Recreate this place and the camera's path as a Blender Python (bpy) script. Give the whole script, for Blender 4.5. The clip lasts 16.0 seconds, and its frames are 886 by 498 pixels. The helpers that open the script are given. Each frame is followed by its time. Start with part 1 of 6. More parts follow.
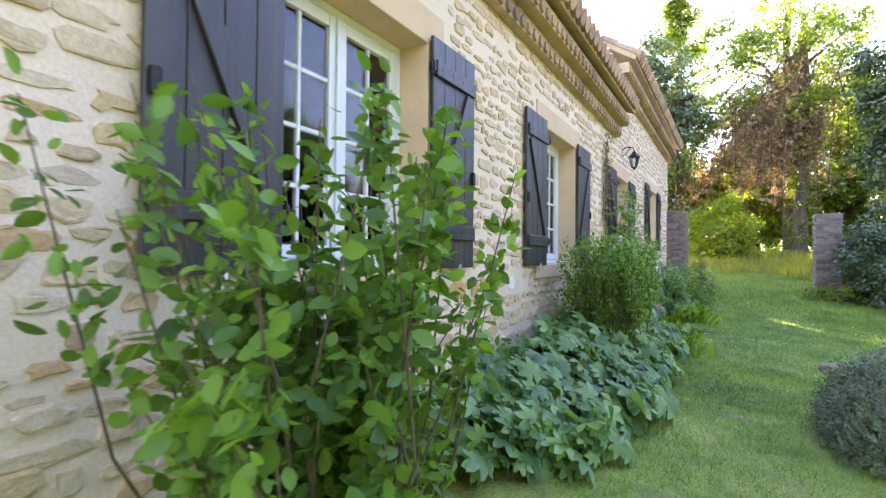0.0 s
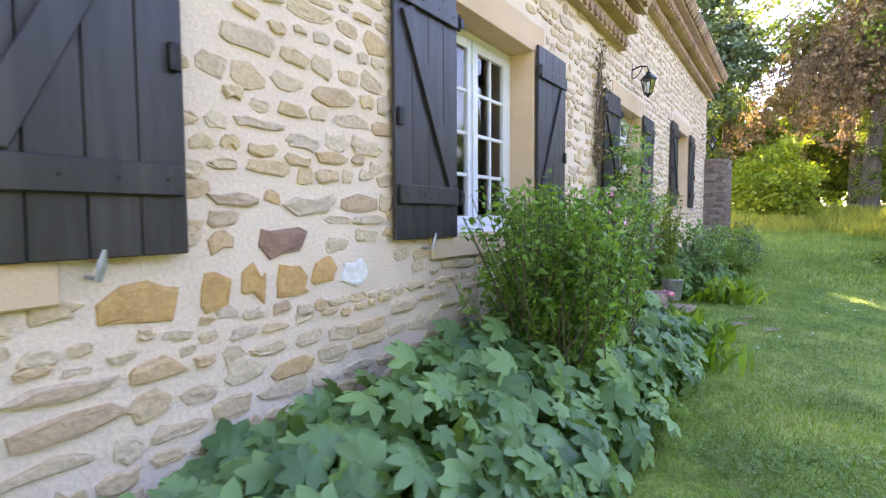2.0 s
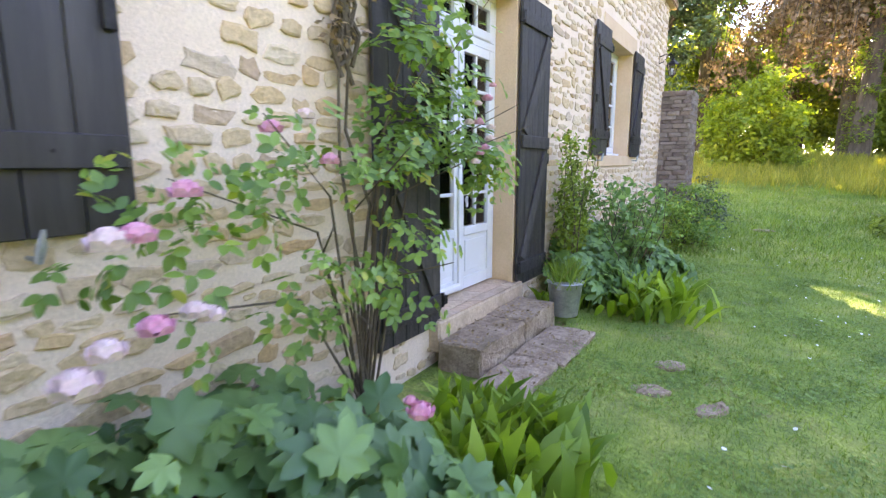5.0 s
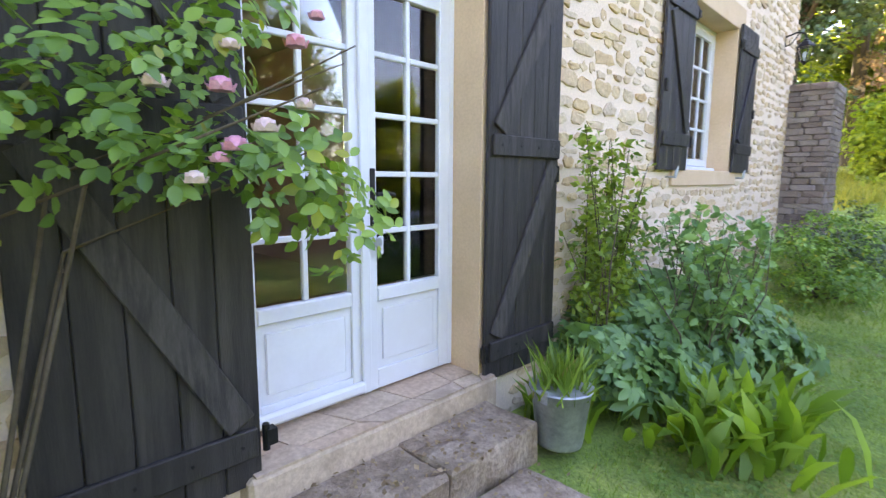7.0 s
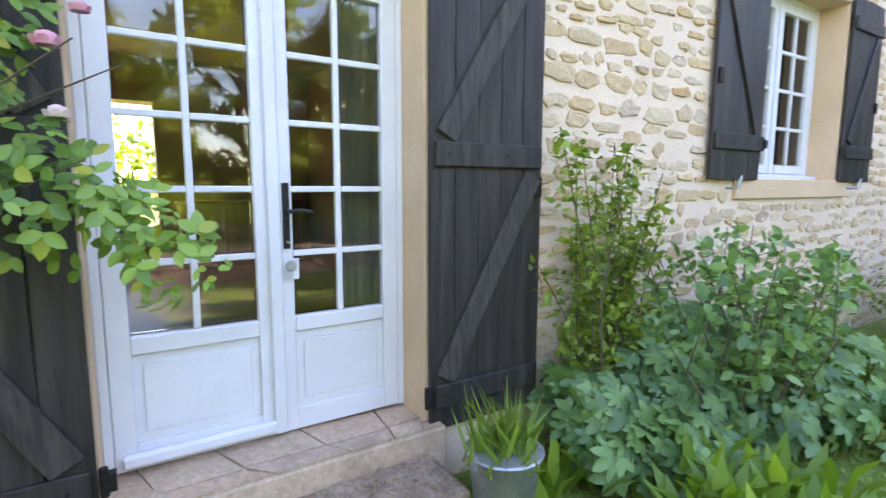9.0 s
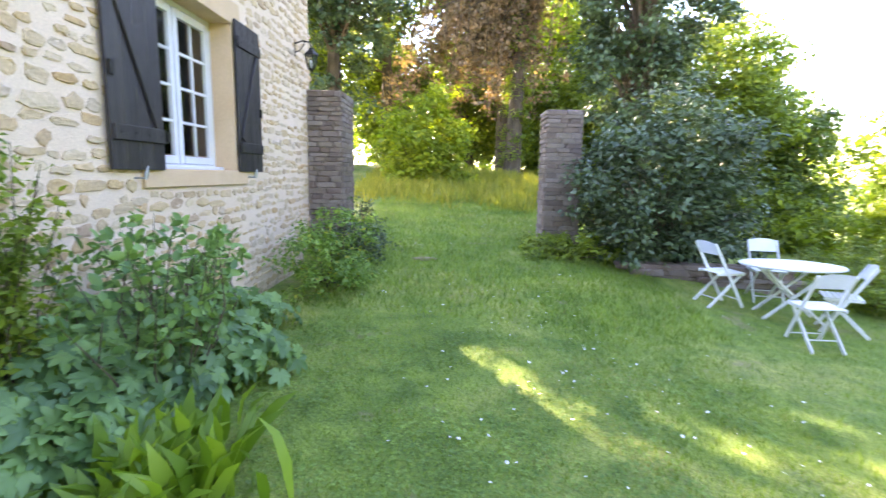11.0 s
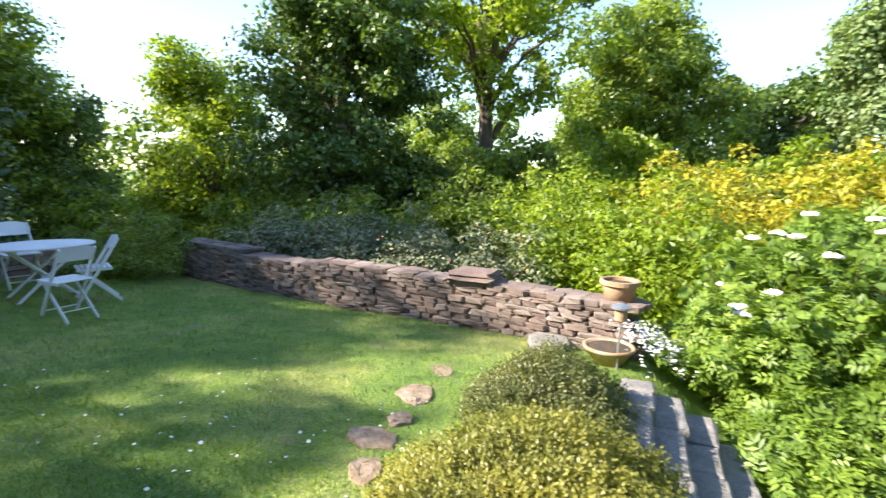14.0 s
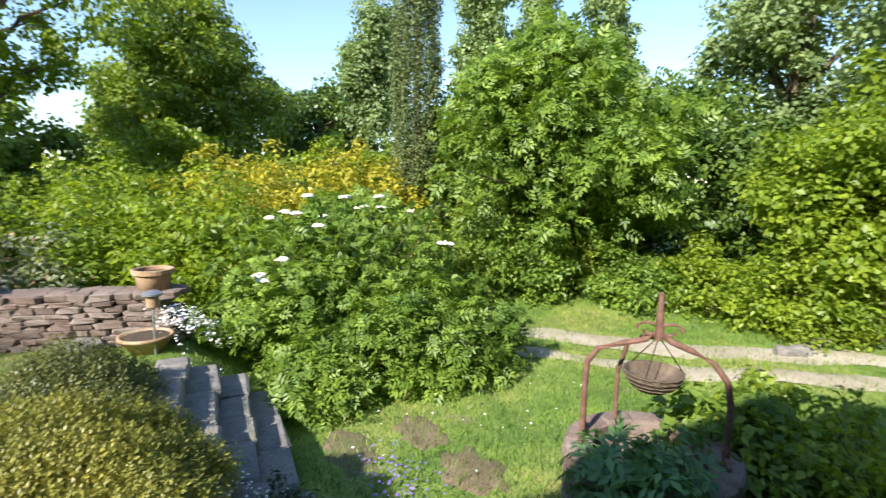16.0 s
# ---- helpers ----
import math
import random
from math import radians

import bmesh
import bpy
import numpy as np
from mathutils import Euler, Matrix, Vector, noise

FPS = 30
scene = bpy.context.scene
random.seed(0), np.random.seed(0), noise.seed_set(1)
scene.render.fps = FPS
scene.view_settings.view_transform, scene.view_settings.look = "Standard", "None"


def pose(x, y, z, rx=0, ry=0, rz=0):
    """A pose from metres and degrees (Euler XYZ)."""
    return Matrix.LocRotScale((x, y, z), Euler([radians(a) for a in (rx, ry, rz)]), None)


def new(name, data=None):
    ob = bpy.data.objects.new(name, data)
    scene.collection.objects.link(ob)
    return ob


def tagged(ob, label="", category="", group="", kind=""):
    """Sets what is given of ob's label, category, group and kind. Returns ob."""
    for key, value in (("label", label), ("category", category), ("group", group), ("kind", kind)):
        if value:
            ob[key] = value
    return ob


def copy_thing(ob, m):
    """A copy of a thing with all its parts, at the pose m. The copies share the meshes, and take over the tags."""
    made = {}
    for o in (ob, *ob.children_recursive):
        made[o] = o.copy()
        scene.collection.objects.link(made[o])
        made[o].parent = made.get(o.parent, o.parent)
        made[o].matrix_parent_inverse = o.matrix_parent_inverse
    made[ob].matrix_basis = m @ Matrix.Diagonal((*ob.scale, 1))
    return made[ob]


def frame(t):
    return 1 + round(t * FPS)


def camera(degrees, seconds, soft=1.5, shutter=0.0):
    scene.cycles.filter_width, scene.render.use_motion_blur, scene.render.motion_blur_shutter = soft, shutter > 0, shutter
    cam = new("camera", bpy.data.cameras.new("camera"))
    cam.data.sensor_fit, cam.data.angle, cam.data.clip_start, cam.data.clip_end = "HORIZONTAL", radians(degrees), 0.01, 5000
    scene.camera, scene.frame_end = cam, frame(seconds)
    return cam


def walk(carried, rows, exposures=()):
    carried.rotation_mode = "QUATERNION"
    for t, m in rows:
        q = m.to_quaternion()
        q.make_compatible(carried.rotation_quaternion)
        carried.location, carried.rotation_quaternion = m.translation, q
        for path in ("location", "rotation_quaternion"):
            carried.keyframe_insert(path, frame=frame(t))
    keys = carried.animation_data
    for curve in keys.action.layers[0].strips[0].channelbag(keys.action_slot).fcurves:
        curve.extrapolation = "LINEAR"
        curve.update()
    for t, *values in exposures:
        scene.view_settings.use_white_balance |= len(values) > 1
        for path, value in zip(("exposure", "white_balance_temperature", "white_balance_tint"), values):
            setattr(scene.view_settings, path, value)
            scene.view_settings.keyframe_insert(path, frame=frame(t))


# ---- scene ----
cam = camera(82.5, 16.0, soft=1.3, shutter=0.25)


def at(x, y, z, yaw, pitch, lean):
    return pose(x, y, z, 90 + pitch, 0, yaw) @ pose(0, 0, 0, 0, 0, lean)


PATH = [
    (0, at(1.829, -3.212, 1.245, 29.85, 0.98, 0.54)),
    (0.5, at(1.806, -2.596, 1.244, 31.44, -0.11, 0.14)),
    (1, at(1.779, -1.879, 1.249, 32.40, -1.23, 0.18)),
    (1.5, at(1.797, -1.227, 1.284, 33.27, -2.39, -0.03)),
    (2, at(1.855, -0.639, 1.293, 34.28, -3.51, -0.32)),
    (2.5, at(1.884, -0.113, 1.292, 34.79, -4.63, -0.58)),
    (3, at(1.904, 0.533, 1.296, 35.00, -6.10, -0.71)),
    (3.5, at(1.902, 1.165, 1.293, 34.45, -7.84, -0.48)),
    (4, at(1.933, 1.689, 1.316, 34.18, -9.19, -0.24)),
    (4.5, at(1.943, 2.425, 1.356, 33.35, -9.66, 0.00)),
    (5, at(1.875, 3.200, 1.391, 32.31, -9.61, -0.07)),
    (5.2, at(1.859, 3.448, 1.416, 32.21, -9.50, -0.10)),
    (7.3, at(1.739, 5.512, 1.404, 50.11, -7.33, 0.75)),
    (7.5, at(1.769, 5.663, 1.409, 54.53, -7.13, 0.92)),
    (8, at(1.774, 5.937, 1.407, 62.48, -6.59, 0.44)),
    (8.2, at(1.795, 6.008, 1.407, 64.43, -6.48, 0.27)),
    (10.3, at(2.252, 6.211, 1.495, 23.08, -8.35, 1.02)),
    (10.5, at(2.264, 6.191, 1.495, 16.12, -8.31, 1.26)),
    (11, at(2.391, 6.094, 1.483, 1.37, -8.30, 0.85)),
    (11.5, at(2.493, 5.979, 1.487, -11.31, -8.29, 1.02)),
    (12, at(2.599, 5.961, 1.459, -22.37, -8.25, 0.77)),
    (12.5, at(2.633, 5.762, 1.478, -33.01, -8.48, 0.90)),
    (13, at(2.753, 5.771, 1.437, -45.04, -8.38, 1.33)),
    (13.5, at(2.815, 5.681, 1.412, -56.99, -8.35, 1.31)),
    (14, at(2.714, 5.465, 1.403, -68.22, -8.25, 1.42)),
    (14.5, at(2.520, 5.263, 1.402, -79.95, -8.03, 1.51)),
    (15, at(2.374, 5.157, 1.370, -92.12, -7.77, 1.59)),
    (15.5, at(2.199, 5.049, 1.362, -103.49, -7.67, 1.04)),
    (16, at(2.174, 4.994, 1.343, -114.26, -7.84, 0.94)),
]
walk(cam, PATH, [(0, 3.95, 7300, 36), (2.5, 4.05, 7500, 40), (5, 4.2, 7800, 37), (8, 4.2, 7700, 33), (10.5, 4.2, 7700, 31), (12.5, 3.5, 7100, 26), (13.5, 2.75, 6750, 18), (14.5, 2.1, 6400, 14), (16, 1.75, 6300, 13)])

# ---------------------------------------------------------------- light
SUN_DIR = Vector((-0.41, 0.67, 0.52)).normalized()
world = bpy.data.worlds.new("world")
scene.world = world
world.use_nodes = True
wn = world.node_tree
sky = wn.nodes.new("ShaderNodeTexSky")
sky.sky_type = "NISHITA"
sky.sun_disc = False
sky.sun_elevation = math.asin(SUN_DIR.z)
sky.sun_rotation = math.atan2(SUN_DIR.x, SUN_DIR.y)
sky.air_density, sky.dust_density, sky.ozone_density = 1.0, 0.12, 2.2
wn.nodes["Background"].inputs["Strength"].default_value = 0.09
wn.links.new(sky.outputs["Color"], wn.nodes["Background"].inputs["Color"])
sun = bpy.data.lights.new("sun", "SUN")
sun.energy, sun.angle, sun.color = 3.3, radians(0.6), (1.0, 0.93, 0.80)
sun_ob = new("sun", sun)
sun_ob.rotation_euler = SUN_DIR.to_track_quat("Z", "Y").to_euler()


# ---------------------------------------------------------------- materials
def nodes_of(name):
    m = bpy.data.materials.new(name)
    m.use_nodes = True
    t = m.node_tree
    return m, t, t.nodes["Principled BSDF"]


def node(t, kind, **inputs):
    n = t.nodes.new(kind)
    for k, v in inputs.items():
        n.inputs[k.replace("_", " ")].default_value = v
    return n


def ramp(t, source, stops):
    r = t.nodes.new("ShaderNodeValToRGB")
    e = r.color_ramp.elements
    while len(e) < len(stops):
        e.new(0.5)
    for item, (p, c) in zip(e, stops):
        item.position, item.color = p, (*c, 1)
    t.links.new(source, r.inputs["Fac"])
    return r.outputs["Color"]


def piece_random(t):
    """A number from 0 to 1 that differs from piece to piece."""
    a = t.nodes.new("ShaderNodeObjectInfo")
    b = t.nodes.new("ShaderNodeNewGeometry")
    s = t.nodes.new("ShaderNodeMath")
    s.operation = "ADD"
    t.links.new(a.outputs["Random"], s.inputs[0])
    t.links.new(b.outputs["Random Per Island"], s.inputs[1])
    f = t.nodes.new("ShaderNodeMath")
    f.operation = "FRACT"
    t.links.new(s.outputs[0], f.inputs[0])
    return f.outputs[0]


def blend(t, fac, a, b, mode="MIX"):
    m = t.nodes.new("ShaderNodeMix")
    m.data_type, m.blend_type = "RGBA", mode
    for sock, v in ((m.inputs[0], fac), (m.inputs[6], a), (m.inputs[7], b)):
        if isinstance(v, (int, float)):
            sock.default_value = v
        elif isinstance(v, tuple):
            sock.default_value = (*v, 1)
        else:
            t.links.new(v, sock)
    return m.outputs[2]


def noise_of(t, scale, detail=4.0, stretch=None):
    c = t.nodes.new("ShaderNodeNewGeometry").outputs["Position"]
    if stretch:
        mp = t.nodes.new("ShaderNodeMapping")
        mp.inputs["Scale"].default_value = stretch
        t.links.new(c, mp.inputs["Vector"])
        c = mp.outputs["Vector"]
    n = node(t, "ShaderNodeTexNoise", Scale=scale, Detail=detail, Roughness=0.6)
    t.links.new(c, n.inputs["Vector"])
    return n.outputs["Fac"]


def bump(t, p, height, strength, distance=0.01):
    b = node(t, "ShaderNodeBump", Strength=strength, Distance=distance)
    t.links.new(height, b.inputs["Height"])
    t.links.new(b.outputs["Normal"], p.inputs["Normal"])


def surface(name, dark, light, rough=0.8, coarse=3.0, fine=40.0, relief=0.4, depth=0.01, stain=None, stretch=None, metal=0.0, by_piece=None, grain=0.28):
    """Two scales of variation between dark and light, a stain colour in patches, grain and relief."""
    m, t, p = nodes_of(name)
    big, small = noise_of(t, coarse, 5.0, stretch), noise_of(t, fine, 6.0, stretch)
    col = ramp(t, big, [(0.3, dark), (0.7, light)])
    if by_piece:
        pr = piece_random(t)
        step = 1.0 / len(by_piece)
        col2 = ramp(t, pr, [(i * step, c) for i, c in enumerate(by_piece)])
        col = blend(t, 0.65, col, col2)
    g = ramp(t, small, [(0.25, (1 - grain,) * 3), (0.75, (1 + grain / 2,) * 3)])
    col = blend(t, 1.0, col, g, "MULTIPLY")
    if stain:
        s = ramp(t, noise_of(t, coarse * 0.45, 6.0, stretch), [(0.52, (0, 0, 0)), (0.72, (1, 1, 1))])
        col = blend(t, s, col, stain)
    t.links.new(col, p.inputs["Base Color"])
    p.inputs["Roughness"].default_value = rough
    p.inputs["Metallic"].default_value = metal
    bump(t, p, small, relief, depth)
    return m


def leaf(name, dark, light, glow=0.35, rough=0.45, sick=None):
    """Leaves: the colour differs from leaf to leaf, and light comes through."""
    m, t, p = nodes_of(name)
    pr = piece_random(t)
    mid = tuple((a + b) / 2 for a, b in zip(dark, light))
    stops = [(0.0, dark), (0.5, mid), (0.93, light)]
    if sick:
        stops.append((0.97, sick))
    col = ramp(t, pr, stops)
    patch = ramp(t, noise_of(t, 1.4, 4.0), [(0.3, (0.58, 0.66, 0.62)), (0.68, (1.25, 1.15, 0.95))])
    col = blend(t, 1.0, col, patch, "MULTIPLY")
    t.links.new(col, p.inputs["Base Color"])
    p.inputs["Roughness"].default_value = rough
    tr = t.nodes.new("ShaderNodeBsdfTranslucent")
    t.links.new(blend(t, 1.0, col, (1.5, 1.45, 0.55), "MULTIPLY"), tr.inputs["Color"])
    mx = t.nodes.new("ShaderNodeMixShader")
    mx.inputs["Fac"].default_value = glow
    t.links.new(p.outputs[0], mx.inputs[1])
    t.links.new(tr.outputs[0], mx.inputs[2])
    t.links.new(mx.outputs[0], t.nodes["Material Output"].inputs["Surface"])
    return m


def glass_pane():
    m, t, p = nodes_of("window_glass")
    tr = node(t, "ShaderNodeBsdfTransparent", Color=(0.93, 0.96, 0.95, 1))
    gl = node(t, "ShaderNodeBsdfGlossy", Roughness=0.015)
    fr = node(t, "ShaderNodeFresnel", IOR=1.65)
    mx = t.nodes.new("ShaderNodeMixShader")
    t.links.new(fr.outputs[0], mx.inputs["Fac"])
    t.links.new(tr.outputs[0], mx.inputs[1])
    t.links.new(gl.outputs[0], mx.inputs[2])
    t.links.new(mx.outputs[0], t.nodes["Material Output"].inputs["Surface"])
    return m


STONES = [(0.58, 0.37, 0.17), (0.66, 0.49, 0.31), (0.54, 0.29, 0.10), (0.70, 0.55, 0.39), (0.56, 0.40, 0.25), (0.62, 0.40, 0.18), (0.40, 0.24, 0.16), (0.67, 0.51, 0.33), (0.54, 0.41, 0.31), (0.64, 0.44, 0.24)]
M_MORTAR = surface("lime_mortar", (0.72, 0.56, 0.43), (0.82, 0.66, 0.52), 0.95, 1.3, 60.0, 0.5, 0.012, stain=(0.62, 0.49, 0.38), grain=0.16)
M_STONE = surface("rubble_stone", (0.54, 0.41, 0.26), (0.70, 0.58, 0.43), 0.9, 6.0, 45.0, 0.7, 0.012, by_piece=STONES)
M_OCHRE = surface("ochre_block", (0.50, 0.27, 0.09), (0.62, 0.38, 0.16), 0.9, 9.0, 45.0, 0.6, 0.01)
M_BROWN = surface("brown_block", (0.24, 0.13, 0.09), (0.34, 0.20, 0.14), 0.9, 9.0, 45.0, 0.6, 0.01)
M_CHALK = surface("white_block", (0.70, 0.68, 0.64), (0.80, 0.78, 0.74), 0.9, 9.0, 45.0, 0.3, 0.006)
M_RED = surface("red_brick_piece", (0.28, 0.08, 0.06), (0.38, 0.13, 0.10), 0.9, 9.0, 45.0, 0.6, 0.01)
M_DRESSED = surface("dressed_stone", (0.60, 0.405, 0.25), (0.70, 0.505, 0.335), 0.9, 2.0, 70.0, 0.25, 0.006, stain=(0.54, 0.39, 0.24), grain=0.12)
M_DRY = surface("dry_wall_stone", (0.12, 0.085, 0.072), (0.26, 0.195, 0.16), 0.95, 7.0, 50.0, 0.9, 0.015,
                by_piece=[(0.18, 0.13, 0.105), (0.27, 0.21, 0.17), (0.13, 0.10, 0.085), (0.23, 0.16, 0.13), (0.30, 0.25, 0.215)])
M_PAVING = surface("weathered_paving", (0.23, 0.155, 0.10), (0.45, 0.34, 0.245), 0.95, 9.0, 42.0, 1.0, 0.014, stain=(0.17, 0.12, 0.07), grain=0.45)
M_STEP = surface("pale_step_stone", (0.17, 0.16, 0.145), (0.30, 0.28, 0.255), 0.95, 5.0, 38.0, 1.0, 0.014, stain=(0.20, 0.19, 0.13), grain=0.4)
M_SILLTILE = surface("terracotta_flags", (0.46, 0.30, 0.20), (0.62, 0.45, 0.32), 0.88, 5.0, 40.0, 0.6, 0.006, stain=(0.24, 0.17, 0.11), by_piece=[(0.5, 0.34, 0.23), (0.58, 0.45, 0.32), (0.42, 0.31, 0.23)])
M_SHUTTER = surface("dark_stained_wood", (0.013, 0.011, 0.013), (0.035, 0.030, 0.033), 0.42, 2.0, 30.0, 0.5, 0.004, stain=(0.05, 0.043, 0.042), stretch=(8.0, 8.0, 0.6))
M_OLDWOOD = surface("weathered_dark_wood", (0.013, 0.011, 0.011), (0.042, 0.036, 0.033), 0.6, 3.0, 35.0, 0.8, 0.005, stain=(0.062, 0.054, 0.048), stretch=(9.0, 9.0, 0.7))
M_BRACE = surface("silvered_dark_wood", (0.028, 0.024, 0.022), (0.085, 0.074, 0.066), 0.7, 6.0, 40.0, 0.8, 0.005, stain=(0.02, 0.017, 0.016), stretch=(9.0, 9.0, 1.4))
M_WHITE = surface("white_paint", (0.62, 0.635, 0.67), (0.72, 0.735, 0.76), 0.45, 2.0, 50.0, 0.06, 0.002, stain=(0.60, 0.60, 0.60), grain=0.03)
M_CHAIR = surface("white_garden_paint", (0.66, 0.68, 0.68), (0.78, 0.79, 0.79), 0.5, 3.0, 60.0, 0.1, 0.002, stain=(0.60, 0.61, 0.58), grain=0.08)
M_IRON = surface("black_iron", (0.012, 0.012, 0.013), (0.035, 0.033, 0.032), 0.5, 20.0, 90.0, 0.3, 0.002, metal=0.6)
M_RUST = surface("rusty_iron", (0.13, 0.065, 0.045), (0.25, 0.14, 0.10), 0.85, 14.0, 80.0, 0.6, 0.003, stain=(0.10, 0.05, 0.035), metal=0.2)
M_ZINC = surface("galvanised_zinc", (0.30, 0.32, 0.34), (0.48, 0.50, 0.52), 0.45, 9.0, 40.0, 0.2, 0.002, metal=0.7)
M_TILE = surface("roof_tile_clay", (0.30, 0.17, 0.10), (0.48, 0.31, 0.19), 0.9, 3.0, 30.0, 0.6, 0.008, stain=(0.16, 0.13, 0.10), by_piece=[(0.42, 0.26, 0.16), (0.50, 0.35, 0.22), (0.34, 0.20, 0.13)])
M_CORNICE = surface("cornice_mortar", (0.48, 0.34, 0.19), (0.60, 0.46, 0.28), 0.92, 3.0, 40.0, 0.6, 0.008, stain=(0.32, 0.22, 0.13))
M_TERRACOTTA = surface("terracotta_pot", (0.30, 0.18, 0.10), (0.42, 0.28, 0.16), 0.85, 6.0, 50.0, 0.4, 0.004, stain=(0.40, 0.36, 0.27))
M_BARK = surface("bark", (0.07, 0.05, 0.035), (0.19, 0.145, 0.10), 0.95, 5.0, 25.0, 1.0, 0.03, stretch=(1.0, 1.0, 0.3))
M_TWIG = surface("twig_bark", (0.07, 0.05, 0.03), (0.15, 0.115, 0.075), 0.9, 9.0, 60.0, 0.5, 0.004)
M_PLASTER = surface("inside_plaster", (0.34, 0.25, 0.17), (0.42, 0.32, 0.23), 0.9, 1.5, 30.0, 0.2, 0.004)
M_INFLOOR = surface("inside_floor_tiles", (0.16, 0.09, 0.05), (0.26, 0.15, 0.09), 0.5, 2.5, 20.0, 0.3, 0.004)
M_INWOOD = surface("polished_inside_wood", (0.06, 0.03, 0.015), (0.14, 0.075, 0.04), 0.4, 3.0, 30.0, 0.3, 0.003, stretch=(6, 6, 0.6))
M_CURTAIN = surface("sheer_curtain", (0.62, 0.60, 0.57), (0.74, 0.72, 0.70), 0.9, 4.0, 60.0, 0.3, 0.004)
M_GLASS = glass_pane()
M_SOIL = surface("garden_soil", (0.05, 0.035, 0.022), (0.11, 0.08, 0.05), 0.98, 6.0, 45.0, 1.0, 0.02)
M_EARTH = surface("trodden_earth", (0.13, 0.095, 0.055), (0.26, 0.20, 0.12), 0.97, 5.0, 40.0, 1.0, 0.015, stain=(0.12, 0.15, 0.05))
M_GRAVEL = surface("track_gravel", (0.38, 0.32, 0.25), (0.56, 0.49, 0.40), 0.95, 1.6, 55.0, 0.8, 0.01, stain=(0.30, 0.25, 0.17))
M_PINK = surface("rose_petal", (0.74, 0.26, 0.40), (0.86, 0.46, 0.58), 0.6, 30.0, 80.0, 0.2, 0.002)
M_PALE = surface("pale_rose_petal", (0.76, 0.54, 0.54), (0.84, 0.68, 0.66), 0.6, 30.0, 80.0, 0.2, 0.002)
M_PETAL = surface("white_petal", (0.70, 0.70, 0.66), (0.82, 0.82, 0.78), 0.6, 30.0, 90.0, 0.1, 0.001)
M_UMBEL = surface("cream_umbel", (0.62, 0.62, 0.48), (0.76, 0.75, 0.62), 0.8, 30.0, 90.0, 0.4, 0.004)
M_VIOLET = surface("violet_petal", (0.16, 0.11, 0.36), (0.26, 0.20, 0.50), 0.6, 30.0, 90.0, 0.1, 0.001)
M_YELLOW = surface("yellow_petal", (0.65, 0.48, 0.05), (0.75, 0.60, 0.10), 0.6, 30.0, 90.0, 0.1, 0.001)

L_SHRUB = leaf("shrub_leaf", (0.055, 0.155, 0.03), (0.2, 0.4, 0.07), 0.40)
L_CLIMBER = leaf("climber_leaf", (0.10, 0.19, 0.035), (0.28, 0.40, 0.07), 0.42)
L_LOBED = leaf("lobed_leaf", (0.07, 0.18, 0.075), (0.21, 0.39, 0.155), 0.36, 0.42)
L_STRAP = leaf("strap_leaf", (0.10, 0.22, 0.025), (0.27, 0.44, 0.06), 0.45)
L_ROSE = leaf("rose_leaf", (0.085, 0.20, 0.045), (0.25, 0.43, 0.10), 0.4, 0.4, sick=(0.36, 0.38, 0.06))
L_DARK = leaf("laurel_leaf", (0.038, 0.08, 0.045), (0.115, 0.18, 0.09), 0.2, 0.35)
L_TREE = leaf("tree_leaf", (0.104, 0.175, 0.028), (0.256, 0.35, 0.05), 0.42)
L_BRIGHT = leaf("bright_leaf", (0.134, 0.22, 0.02), (0.317, 0.42, 0.045), 0.5)
L_ELDER = leaf("elder_leaf", (0.098, 0.18, 0.03), (0.244, 0.37, 0.06), 0.4)
L_GOLD = leaf("golden_leaf", (0.26, 0.27, 0.02), (0.5, 0.46, 0.05), 0.4)
L_GOLDEN_SHRUB = leaf("golden_shrub_leaf", (0.17, 0.185, 0.035), (0.36, 0.36, 0.085), 0.35)
L_OLIVE = leaf("olive_shrub_leaf", (0.08, 0.105, 0.03), (0.19, 0.21, 0.065), 0.3)
L_DEEP = leaf("deep_green_leaf", (0.05, 0.105, 0.022), (0.15, 0.24, 0.045), 0.3)
L_GREY = leaf("grey_leaf", (0.13, 0.17, 0.11), (0.30, 0.34, 0.23), 0.25, 0.6, sick=(0.28, 0.14, 0.08))
L_CYPRESS = leaf("cypress_leaf", (0.08, 0.12, 0.045), (0.19, 0.25, 0.095), 0.2, 0.7)
L_POPLAR = leaf("poplar_leaf", (0.14, 0.21, 0.09), (0.28, 0.38, 0.17), 0.35, 0.5)
L_BROWN = leaf("dry_vine", (0.19, 0.13, 0.09), (0.36, 0.26, 0.19), 0.3, 0.8)
L_GRASS = leaf("grass_blade", (0.09, 0.19, 0.025), (0.25, 0.39, 0.065), 0.35, 0.5, sick=(0.30, 0.28, 0.12))
L_CLOVER = leaf("clover_leaf", (0.085, 0.19, 0.04), (0.21, 0.36, 0.085), 0.3, 0.55)
L_SUNGRASS = leaf("meadow_blade", (0.171, 0.22, 0.03), (0.366, 0.38, 0.07), 0.4, 0.5)
M_SILVER = leaf("lavender_leaf", (0.10, 0.15, 0.11), (0.20, 0.26, 0.19), 0.25, 0.7)


